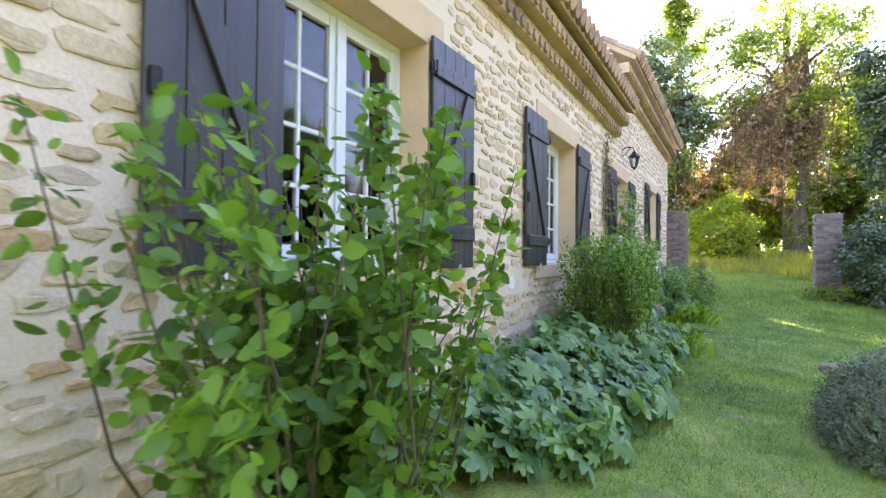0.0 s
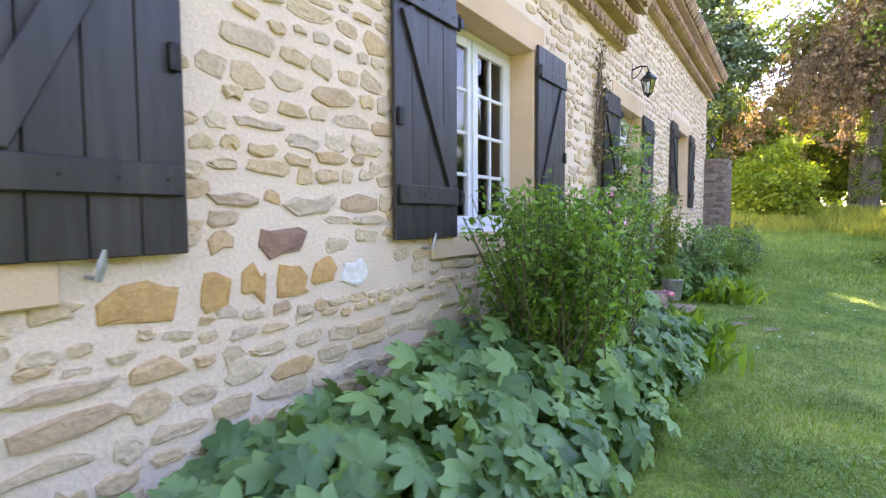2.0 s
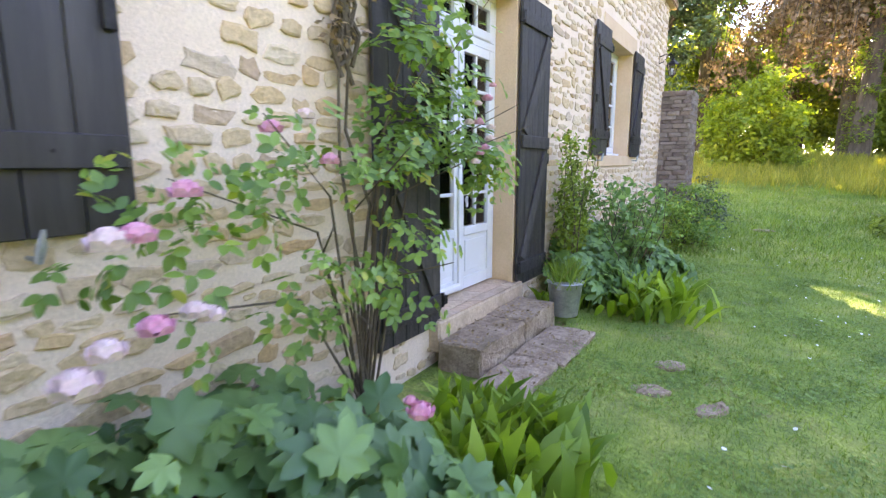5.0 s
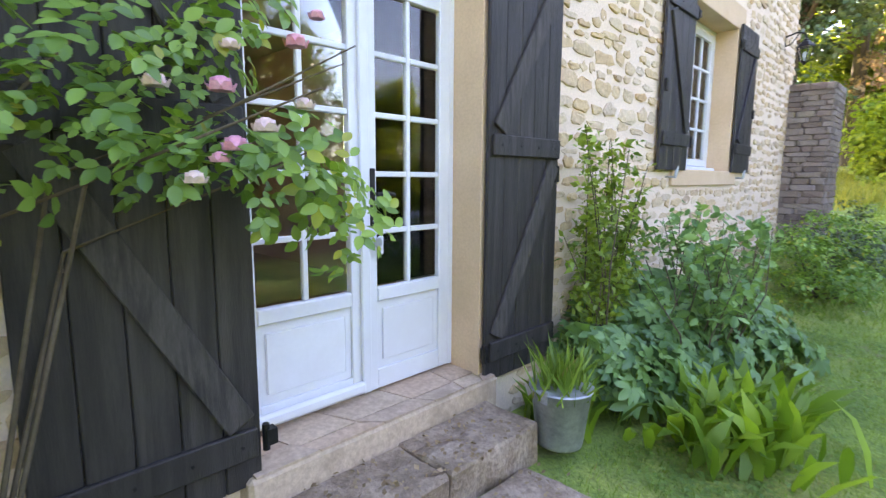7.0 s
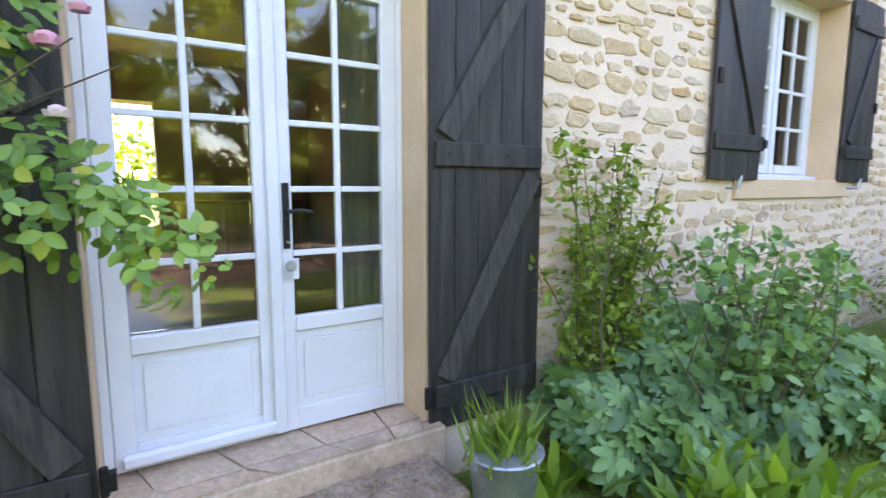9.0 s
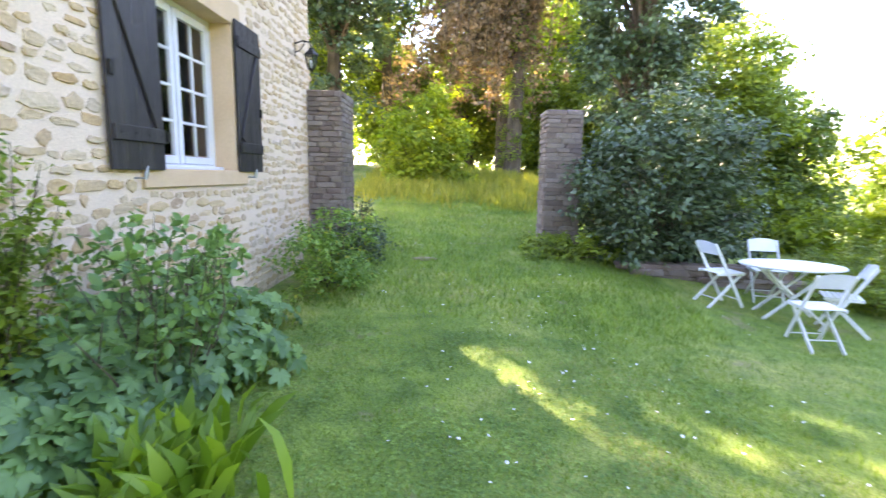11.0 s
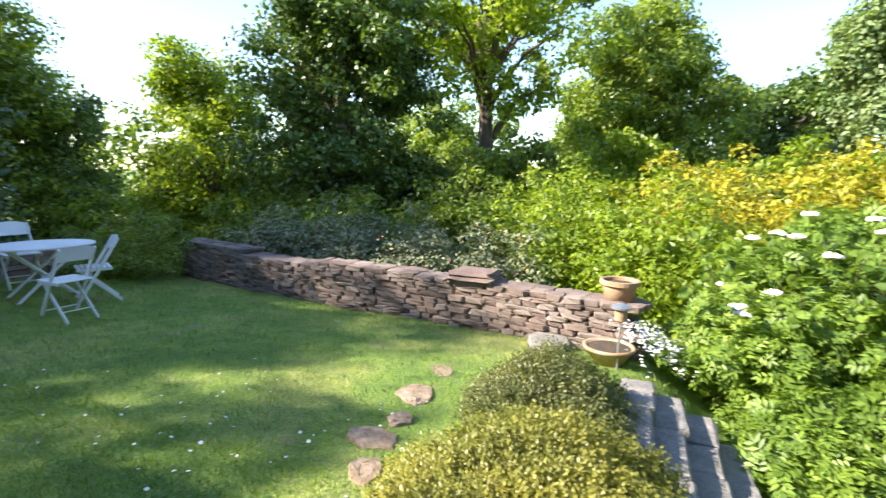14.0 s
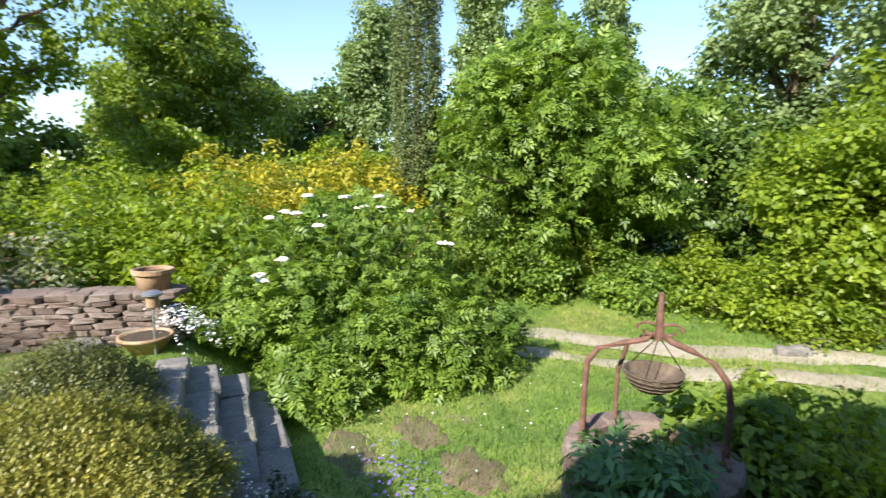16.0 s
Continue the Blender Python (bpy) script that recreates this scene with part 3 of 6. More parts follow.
# ---------------------------------------------------------------- windows and doors
def casement(parent, y0, y1, z0, z1, cols, rows, x, hinge_left, panel=0.0, name="window_leaf", bar=True):
    """A white wooden leaf with glazing bars and panes; panel: height of a solid lower panel."""
    w = 0.075
    lf = part(name, box(bmesh.new(), x - 0.022, x + 0.022, y0, y0 + w, z0, z1, 0.004), M_WHITE, parent)
    st = boxed("stile", (x - 0.022, x + 0.022, y1 - w, y1, z0, z1), M_WHITE, lf, "", 0.004)
    boxed("rail", (x - 0.020, x + 0.020, y0 + w, y1 - w, z1 - w, z1), M_WHITE, lf, "", 0.003)
    zb = z0 + w
    if panel:
        boxed("rail", (x - 0.020, x + 0.020, y0 + w, y1 - w, z0, z0 + 0.10), M_WHITE, lf, "", 0.003)
        boxed("door_panel", (x - 0.008, x + 0.008, y0 + w, y1 - w, z0 + 0.10, z0 + panel - 0.05), M_WHITE, lf, "", 0.002)
        boxed("panel_field", (x + 0.008, x + 0.015, y0 + w + 0.035, y1 - w - 0.035, z0 + 0.14, z0 + panel - 0.09), M_WHITE, lf, "", 0.006)
        boxed("rail", (x - 0.020, x + 0.026, y0 + w, y1 - w, z0 + panel - 0.05, z0 + panel + 0.02), M_WHITE, lf, "", 0.006)
        if bar:
            boxed("weather_bar", (x + 0.02, x + 0.06, y0 + 0.02, y1 - 0.02, z0 + 0.02, z0 + 0.075), M_WHITE, lf, "", 0.012)
        zb = z0 + panel + 0.02
    else:
        boxed("rail", (x - 0.020, x + 0.034, y0 + w, y1 - w, z0, z0 + w), M_WHITE, lf, "", 0.008)
    za = z1 - w
    a, b = y0 + w, y1 - w
    for c in range(1, cols):
        yc = a + (b - a) * c / cols
        boxed("glazing_bar", (x - 0.014, x + 0.014, yc - 0.013, yc + 0.013, zb, za), M_WHITE, lf, "", 0.004)
    for r_ in range(1, rows):
        zc = zb + (za - zb) * r_ / rows
        for c in range(cols):
            ya = a + (b - a) * c / cols + (0.013 if c else 0)
            yb = a + (b - a) * (c + 1) / cols - (0.013 if c < cols - 1 else 0)
            boxed("glazing_bar", (x - 0.014, x + 0.014, ya, yb, zc - 0.013, zc + 0.013), M_WHITE, lf, "", 0.004)
    for c in range(cols):
        for r_ in range(rows):
            ya, yb = a + (b - a) * c / cols + 0.012, a + (b - a) * (c + 1) / cols - 0.012
            zc, zd = zb + (za - zb) * r_ / rows + 0.012, zb + (za - zb) * (r_ + 1) / rows - 0.012
            g = boxed("pane", (x - 0.002, x + 0.002, ya, yb, zc, zd), M_GLASS, lf)
            g.visible_shadow = False
    return lf


def window(name, y0, y1, z0, z1, rows, label):
    w = thing(name, label, "window", None, "", "structure")
    x = -0.235
    for a, b, c, d in ((y0 + 0.002, y0 + 0.05, z0 + 0.002, z1 - 0.002), (y1 - 0.05, y1 - 0.002, z0 + 0.002, z1 - 0.002), (y0 + 0.05, y1 - 0.05, z1 - 0.05, z1 - 0.002), (y0 + 0.05, y1 - 0.05, z0 + 0.002, z0 + 0.05)):
        boxed("window_frame", (x - 0.05, x + 0.02, a, b, c, d), M_WHITE, w, "", 0.003)
    boxed("window_sill", (x - 0.02, x + 0.11, y0 + 0.01, y1 - 0.01, z0 + 0.0, z0 + 0.035), M_WHITE, w, "white painted sill board", 0.006)
    mid = (y0 + y1) / 2
    casement(w, y0 + 0.052, mid - 0.002, z0 + 0.052, z1 - 0.052, 2, rows, x, True)
    casement(w, mid + 0.002, y1 - 0.052, z0 + 0.052, z1 - 0.052, 2, rows, x, False)
    boxed("cover_strip", (x + 0.022, x + 0.038, mid - 0.025, mid + 0.025, z0 + 0.06, z1 - 0.06), M_WHITE, w, "", 0.005)
    return w


for i, (tag, y0, y1, z0, z1) in enumerate([o for o in OPENINGS if o[0] != "door"]):
    window("window_%d" % (i + 1), y0, y1, z0, z1, 4, "white painted casement window with small panes")


def french_door():
    d = thing("door_1", "white glazed double door with lower panels and iron handle", "door", None, "", "structure")
    x, y0, y1, z0, z1 = -0.21, 6.05, 7.32, 0.345, 2.76
    for a, b, c, e in ((y0 + 0.002, y0 + 0.035, z0, z1 - 0.002), (y1 - 0.035, y1 - 0.002, z0, z1 - 0.002), (y0 + 0.035, y1 - 0.035, z1 - 0.04, z1 - 0.002), (y0 + 0.035, y1 - 0.035, 2.33, 2.39)):
        boxed("door_frame", (x - 0.05, x + 0.02, a, b, c, e), M_WHITE, d, "", 0.003)
    mid = (y0 + y1) / 2 + 0.02
    casement(d, y0 + 0.037, mid - 0.002, z0 + 0.005, 2.328, 2, 5, x, True, 0.50, "door_leaf")
    right = casement(d, mid + 0.002, y1 - 0.037, z0 + 0.005, 2.328, 2, 5, x, False, 0.50, "door_leaf", False)
    boxed("cover_strip", (x + 0.022, x + 0.040, mid - 0.03, mid + 0.025, z0 + 0.01, 2.325), M_WHITE, d, "", 0.006)
    casement(d, y0 + 0.037, mid - 0.002, 2.392, z1 - 0.042, 2, 1, x, True, 0.0, "transom_light")
    casement(d, mid + 0.002, y1 - 0.037, 2.392, z1 - 0.042, 2, 1, x, True, 0.0, "transom_light")
    h = boxed("handle_plate", (x + 0.022, x + 0.03, mid + 0.035, mid + 0.065, 1.17, 1.45), M_IRON, d, "black iron handle plate", 0.003)
    part("lever", tube(bmesh.new(), [(x + 0.03, mid + 0.05, 1.33), (x + 0.07, mid + 0.05, 1.33), (x + 0.075, mid + 0.10, 1.335), (x + 0.07, mid + 0.15, 1.325)], 0.009, 8), M_IRON, h)
    part("key", tube(bmesh.new(), [(x + 0.03, mid + 0.05, 1.20), (x + 0.06, mid + 0.05, 1.20)], 0.006, 6), M_ZINC, h)
    bm = lathe(bmesh.new(), [(0.022, -0.003), (0.026, 0), (0.022, 0.003)], 12, Matrix.Translation((x + 0.058, mid + 0.055, 1.10)) @ Euler((0, math.pi / 2, 0)).to_matrix().to_4x4())
    part("key_ring", bm, M_ZINC, h)
    boxed("key_tag", (x + 0.05, x + 0.056, mid + 0.06, mid + 0.09, 1.04, 1.13), M_WHITE, h, "pale key tag", 0.003)


french_door()


def shutter(y0, y1, z0, z1, label, battens, braces, hinge_y, material=M_SHUTTER, name="shutter", x=0.03, boards=4):
    """A board shutter folded flat against the wall, with battens and braces on the side that shows."""
    s = thing(name, label, "shutter", None, "window shutters" if name == "shutter" else "door shutters")
    w = (y1 - y0) / boards
    for i in range(boards):
        boxed("board", (x, x + 0.026, y0 + i * w + 0.0015, y0 + (i + 1) * w - 0.0015, z0, z1), material, s, "", 0.004)
    xb = x + 0.026
    for z in battens:
        b = boxed("batten", (xb + 0.0005, xb + 0.024, y0 + 0.02, y1 - 0.02, z - 0.055, z + 0.055), material, s, "", 0.005)
        for k in range(4):
            yn = y0 + 0.08 + k * (y1 - y0 - 0.16) / 3
            part("nail", tube(bmesh.new(), [(xb + 0.022, yn, z), (xb + 0.028, yn, z)], 0.007, 6), M_IRON, b)
    for (ya, za), (yb, zb) in braces:
        part("brace", beam(bmesh.new(), (xb + 0.012, ya, za), (xb + 0.012, yb, zb), 0.105, 0.021, 0.004), M_BRACE if material is M_OLDWOOD else material, s)
    sg = 1 if hinge_y > (y0 + y1) / 2 else -1
    for z in (battens[0], battens[-1]):
        p = part("hinge", tube(bmesh.new(), [(x + 0.03, hinge_y + sg * 0.012, z - 0.05), (x + 0.03, hinge_y + sg * 0.012, z + 0.05)], 0.014, 8), M_IRON, s, "black iron hinge pin")
        boxed("hinge_plate", (x + 0.01, x + 0.05, hinge_y - 0.006 + sg * 0.012, hinge_y + 0.03 * sg + 0.012 * sg + (0.006 if sg > 0 else 0.0) if sg > 0 else hinge_y + 0.006, z - 0.03, z + 0.03), M_IRON, p)
    boxed("latch", (xb + 0.002, xb + 0.022, (y0 if sg > 0 else y1) - 0.035 * sg * -1 - 0.02, (y0 if sg > 0 else y1) + 0.035 * sg + 0.02, (z0 + z1) / 2 - 0.16, (z0 + z1) / 2 - 0.06), M_IRON, s, "iron latch", 0.004)
    return s


def stay(y, z):
    """The small iron catch in the wall that holds a shutter open."""
    t = thing("shutter_stay", "small grey iron shutter stay fixed in the wall", "shutter stay", None, "shutter stays")
    part("pin", tube(bmesh.new(), [(-0.02, y, z - 0.06), (0.085, y, z - 0.06)], 0.008, 6), M_ZINC, t)
    part("tongue", tube(bmesh.new(), [(0.08, y, z - 0.07), (0.088, y + 0.01, z - 0.02), (0.10, y + 0.015, z + 0.03)], [0.012, 0.016, 0.006], 6), M_ZINC, t)


SHL = "dark brown-black board shutter with Z brace, folded open"
for tag, y0, y1, z0, z1 in OPENINGS:
    if tag == "door":
        continue
    wd = 0.64
    za, zb = z0 - 0.01, z1 + 0.05
    lo, hi = za + 0.26, zb - 0.22
    shutter(y0 - wd, y0 - 0.005, za, zb, SHL, [lo, hi], [((y0 - 0.08, lo + 0.08), (y0 - wd + 0.10, hi - 0.08))], y0)
    shutter(y1 + 0.005, y1 + wd, za, zb, SHL, [lo, hi], [((y1 + 0.08, lo + 0.08), (y1 + wd - 0.10, hi - 0.08))], y1)
    stay(y0 - 0.33, za)
    stay(y1 + 0.33, za)
DSL = "weathered black board door shutter with two braces, folded open"
shutter(5.38, 6.045, 0.29, 2.80, DSL, [0.46, 1.58, 2.60], [((5.97, 0.54), (5.45, 1.49)), ((5.97, 1.66), (5.45, 2.52))], 6.05, M_OLDWOOD, "door_shutter", 0.03, 5)
shutter(7.325, 7.99, 0.29, 2.80, DSL, [0.46, 1.58, 2.60], [((7.40, 0.54), (7.92, 1.49)), ((7.40, 1.66), (7.92, 2.52))], 7.32, M_OLDWOOD, "door_shutter", 0.03, 5)


# ---------------------------------------------------------------- stone pieces
def lump(r, sx, sy, sz, rough=0.16, sides=8):
    """A rough block: a bevelled, uneven box as vertices and faces."""
    bm = bmesh.new()
    box(bm, -sx / 2, sx / 2, -sy / 2, sy / 2, -sz / 2, sz / 2, min(sx, sy, sz) * 0.13)
    for v in bm.verts:
        v.co.x *= 1 + r.uniform(-rough, rough)
        v.co.y *= 1 + r.uniform(-rough, rough)
        v.co.z *= 1 + r.uniform(-rough, rough)
    return bm


def lump_meshes(r, n, rough, material, name="stone"):
    out = []
    for _ in range(n):
        bm = lump(r, 1, 1, 1, rough)
        me = bpy.data.meshes.new(name)
        bm.to_mesh(me)
        bm.free()
        me.materials.append(material)
        out.append(me)
    return out


def dry_wall(name, path, height, thick, course, label, r, max_pieces=300):
    """A wall of loose stones laid in courses along a line of (x, y) points; the stones that show are single pieces."""
    w = thing(name, label, "wall", None, "", "structure")
    meshes = lump_meshes(r, 8, 0.2, M_DRY)
    pts = [Vector((x, y, 0)) for x, y in path]
    count = 0
    core = bmesh.new()
    for a, b in zip(pts, pts[1:]):
        d = b - a
        L, ang = d.length, math.atan2(d.y, d.x)
        nrm = Vector((-d.y, d.x, 0)).normalized()
        g = min(ground_z(a.x, a.y), ground_z(b.x, b.y))
        mid = (a + b) / 2
        mm = Matrix.Translation((mid.x, mid.y, 0)) @ Matrix.Rotation(ang, 4, "Z")
        top = height((a + b) / 2)
        box(core, -L / 2, L / 2, -thick * 0.36, thick * 0.36, g - 0.3, top - 0.05, 0, mm)
        z = g - 0.05
        while z < top:
            h = course * r.uniform(0.7, 1.3)
            s = -r.uniform(0, 0.2)
            while s < L:
                l = course * r.uniform(2.0, 4.6)
                for side in (-1, 1):
                    c = a + d * ((s + l / 2) / L) + nrm * side * thick * 0.27
                    ob = new("stone", meshes[int(r.integers(len(meshes)))])
                    ob.parent = w
                    ob.matrix_basis = Matrix.Translation((c.x + r.normal(0, 0.012), c.y + r.normal(0, 0.012), z + h / 2)) @ Matrix.Rotation(ang + r.normal(0, 0.05), 4, "Z") @ Matrix.Rotation(r.normal(0, 0.04), 4, "Y") @ Matrix.Diagonal((l * 1.02, thick * 0.48, h * 1.02, 1))
                    count += 1
                s += l
            z += h * 0.96
    part("core", core, M_SOIL, w, "dark earth between the stones")
    return w


# ---------------------------------------------------------------- things by the house
def doorstep():
    t = thing("doorstep", "worn stone doorsteps with crazy-paved threshold", "step", None, "", "structure")
    r = np.random.default_rng(3)
    boxed("threshold", (-0.34, 0.09, 5.98, 7.40, 0.10, 0.322), M_SILLTILE, t, "pinkish mortar bed", 0.015)
    # three-cornered and four-cornered flags set in the mortar
    y, lo, hi = 6.0, 0.0, 0.0
    while y < 7.30:
        w = r.uniform(0.20, 0.36)
        lo2, hi2 = min(lo + w * r.uniform(0.4, 1.5), 1.38), min(hi + w * r.uniform(0.4, 1.5), 1.38)
        cut = r.uniform(-0.10, 0.0)
        for x0, x1, ya, yb, yc, yd in ((-0.25, cut, lo, lo2, hi2 * 0.5 + lo2 * 0.5, hi * 0.5 + lo * 0.5), (cut + 0.012, 0.085, hi * 0.5 + lo * 0.5, hi2 * 0.5 + lo2 * 0.5, hi2, hi)):
            bm = bmesh.new()
            pts = [(x0, 6.006 + ya), (x0, 5.994 + yb), (x1, 5.994 + yc), (x1, 6.006 + yd)]
            low_ = [bm.verts.new((p, q, 0.3225)) for p, q in pts]
            top_ = [bm.verts.new((p, q, 0.333 + r.normal(0, 0.002))) for p, q in pts]
            bm.faces.new(top_)
            for i in range(4):
                bm.faces.new((low_[i], low_[(i + 1) % 4], top_[(i + 1) % 4], top_[i]))
            bmesh.ops.recalc_face_normals(bm, faces=bm.faces)
            part("flag", bm, M_SILLTILE, t)
        lo, hi, y = lo2, hi2, 6.0 + min(lo2, hi2)
        if min(lo, hi) > 1.3:
            break
    for x0, x1, y0, y1, z0, z1 in ((0.09, 0.46, 5.95, 7.3, -0.1, 0.205), (0.46, 0.84, 5.75, 7.15, -0.14, 0.06)):
        y = y0
        while y < y1 - 0.1:
            w = min(r.uniform(0.55, 1.0), y1 - y)
            w = y1 - y if y1 - y - w < 0.3 else w
            bm = box(bmesh.new(), x0, x1 + r.uniform(-0.04, 0.04), y + 0.002, y + w - 0.002, z0, z1 + r.uniform(-0.006, 0.004), 0.012)
            bmesh.ops.subdivide_edges(bm, edges=[e for e in bm.edges if e.calc_length() > 0.12], cuts=3, use_grid_fill=True)
            for v in bm.verts:
                v.co += Vector((r.normal(0, 0.006), 0, r.normal(0, 0.005)))
            part("step_stone", bm, M_PAVING, t)
            y += w
    n = 420
    k = r.random(n) < 0.55
    p = np.stack([np.where(k, r.uniform(0.10, 0.45, n), r.uniform(0.48, 0.82, n)), r.uniform(5.9, 7.2, n), np.where(k, 0.216, 0.071)], 1)
    g = scatter("leaf_litter", SMALL, p, r.uniform(0.012, 0.035, n), frames_for(n, (0, 0, 1), 0.35, r), L_BROWN)
    tagged(g, "dry leaf litter lying on the doorsteps", "leaf litter", "", "stuff")


doorstep()


def lantern(x, y, z, arm, name="wall_lantern"):
    """A black iron lantern hanging from a scrolled wall bracket; z is its lowest point."""
    t = thing(name, "black iron wall lantern with glass sides on bracket", "lantern", Matrix.Translation((x, y, z)), "wall lanterns")
    part("cage_base", lathe(bmesh.new(), [(0.012, 0), (0.02, 0.02), (0.05, 0.04), (0.055, 0.05)], 6), M_IRON, t)
    for k in range(6):
        a = math.pi / 3 * k
        part("cage_bar", beam(bmesh.new(), (0.052 * math.cos(a), 0.052 * math.sin(a), 0.05), (0.095 * math.cos(a), 0.095 * math.sin(a), 0.235), 0.009, 0.009), M_IRON, t)
        b = a + math.pi / 3
        bm = bmesh.new()
        f = [bm.verts.new(p) for p in ((0.05 * math.cos(a), 0.05 * math.sin(a), 0.052), (0.05 * math.cos(b), 0.05 * math.sin(b), 0.052), (0.092 * math.cos(b), 0.092 * math.sin(b), 0.233), (0.092 * math.cos(a), 0.092 * math.sin(a), 0.233))]
        bm.faces.new(f)
        bmesh.ops.solidify(bm, geom=bm.faces[:], thickness=0.002)
        g = part("pane", bm, M_GLASS, t)
        g.visible_shadow = False
    part("roof", lathe(bmesh.new(), [(0.115, 0.235), (0.11, 0.25), (0.06, 0.30), (0.035, 0.315), (0.035, 0.335), (0.012, 0.35), (0.008, 0.38)], 6), M_IRON, t)
    part("bulb", lathe(bmesh.new(), [(0.008, 0.05), (0.012, 0.10), (0.026, 0.13), (0.024, 0.16), (0.004, 0.18)], 10), M_WHITE, t, "", True)
    pts = [(0, 0, 0.37), (-0.02, 0, 0.42), (-arm * 0.5, 0, 0.44), (-arm, 0, 0.40)]
    part("bracket", tube(bmesh.new(), pts, 0.011, 7), M_IRON, t)
    part("scroll", tube(bmesh.new(), [(-arm, 0, 0.28), (-arm * 0.72, 0, 0.30), (-arm * 0.5, 0, 0.36), (-arm * 0.35, 0, 0.43)], 0.008, 6), M_IRON, t)
    boxed("wall_plate", (-arm - 0.012, -arm + 0.006, -0.025, 0.025, 0.22, 0.48), M_IRON, t, "", 0.004)


lantern(0.22, 6.78, 2.93, 0.22)
lantern(0.24, 13.75, 2.95, 0.24)


def bucket():
    t = thing("bucket", "dented galvanised zinc bucket holding grassy plants", "bucket", Matrix.Translation((0.47, 7.43, 0.07)))
    part("body", lathe(bmesh.new(), [(0.115, 0.0), (0.118, 0.012), (0.150, 0.285), (0.158, 0.29), (0.158, 0.30), (0.150, 0.302), (0.146, 0.29), (0.115, 0.03)], 28), M_ZINC, t, "", True)
    part("soil", lathe(bmesh.new(), [(0.138, 0.24), (0.141, 0.262), (0.07, 0.272), (0.01, 0.275)], 20), M_SOIL, t)
    part("rim", lathe(bmesh.new(), [(0.158, 0.292), (0.164, 0.298), (0.158, 0.305)], 28), M_ZINC, t)
    for sgn in (-1, 1):
        boxed("ear", (-0.02, 0.02, sgn * 0.155 - 0.004, sgn * 0.155 + 0.004, 0.25, 0.32), M_ZINC, t, "", 0.003)
    r = np.random.default_rng(5)
    n = 220
    p = np.stack([0.47 + r.normal(0, 0.06, n), 7.43 + r.normal(0, 0.06, n), np.full(n, 0.33)], 1)
    g = scatter("bucket_grass", BLADE, p, r.uniform(0.08, 0.32, n), upright(r, n, 0.45), L_GRASS)
    tagged(g, "tuft of grassy leaves growing from the bucket", "grass", "", "stuff")


def upright(r, n, lean=0.35):
    """Turns for leaves that stand: z up with a lean, any heading."""
    z = np.stack([r.normal(0, lean, n), r.normal(0, lean, n), np.ones(n)], 1)
    z /= np.linalg.norm(z, axis=1)[:, None]
    y = r.normal(0, 1, (n, 3))
    y -= z * (y * z).sum(1)[:, None]
    y /= np.linalg.norm(y, axis=1)[:, None]
    return np.stack([np.cross(y, z), y, z], 2)


bucket()


# ---------------------------------------------------------------- garden furniture
def garden_chair():
    """A folding slatted chair, facing +y, feet on z = 0."""
    t = thing("garden_chair", "white painted folding wooden garden chair on the lawn", "chair", None, "chairs round the garden table")
    for sgn in (-1, 1):
        part("leg", beam(bmesh.new(), (sgn * 0.19, 0.24, 0.0), (sgn * 0.19, -0.25, 0.86), 0.022, 0.042, 0.004, (0, 1, 0)), M_CHAIR, t)
        part("leg", beam(bmesh.new(), (sgn * 0.165, -0.26, 0.0), (sgn * 0.165, 0.20, 0.45), 0.022, 0.040, 0.004, (0, 1, 0)), M_CHAIR, t)
    seat = part("seat", box(bmesh.new(), -0.20, -0.175, -0.17, 0.23, 0.435, 0.46, 0.004), M_CHAIR, t)
    boxed("seat_rail", (0.175, 0.20, -0.17, 0.23, 0.435, 0.46), M_CHAIR, seat, "", 0.004)
    for k in range(7):
        y = -0.165 + k * 0.058
        boxed("slat", (-0.205, 0.205, y, y + 0.046, 0.461, 0.475), M_CHAIR, seat, "", 0.003)
    m = Matrix.Translation((0, -0.215, 0.79)) @ Matrix.Rotation(radians(30), 4, "X")
    bm = bmesh.new()
    top = [(-0.205, -0.10), (0.205, -0.10), (0.205, 0.055), (0.17, 0.085), (0.09, 0.105), (0, 0.112), (-0.09, 0.105), (-0.17, 0.085), (-0.205, 0.055)]
    f = bm.faces.new([bm.verts.new(m @ Vector((x, 0.0, z))) for x, z in top])
    bmesh.ops.solidify(bm, geom=[f], thickness=0.018)
    part("backrest", bm, M_CHAIR, t, "curved top back panel")
    for z, y in ((0.10, 0.20), (0.12, -0.14)):
        part("stretcher", tube(bmesh.new(), [(-0.19, y, z), (0.19, y, z)], 0.008, 6), M_CHAIR, t)
    return t


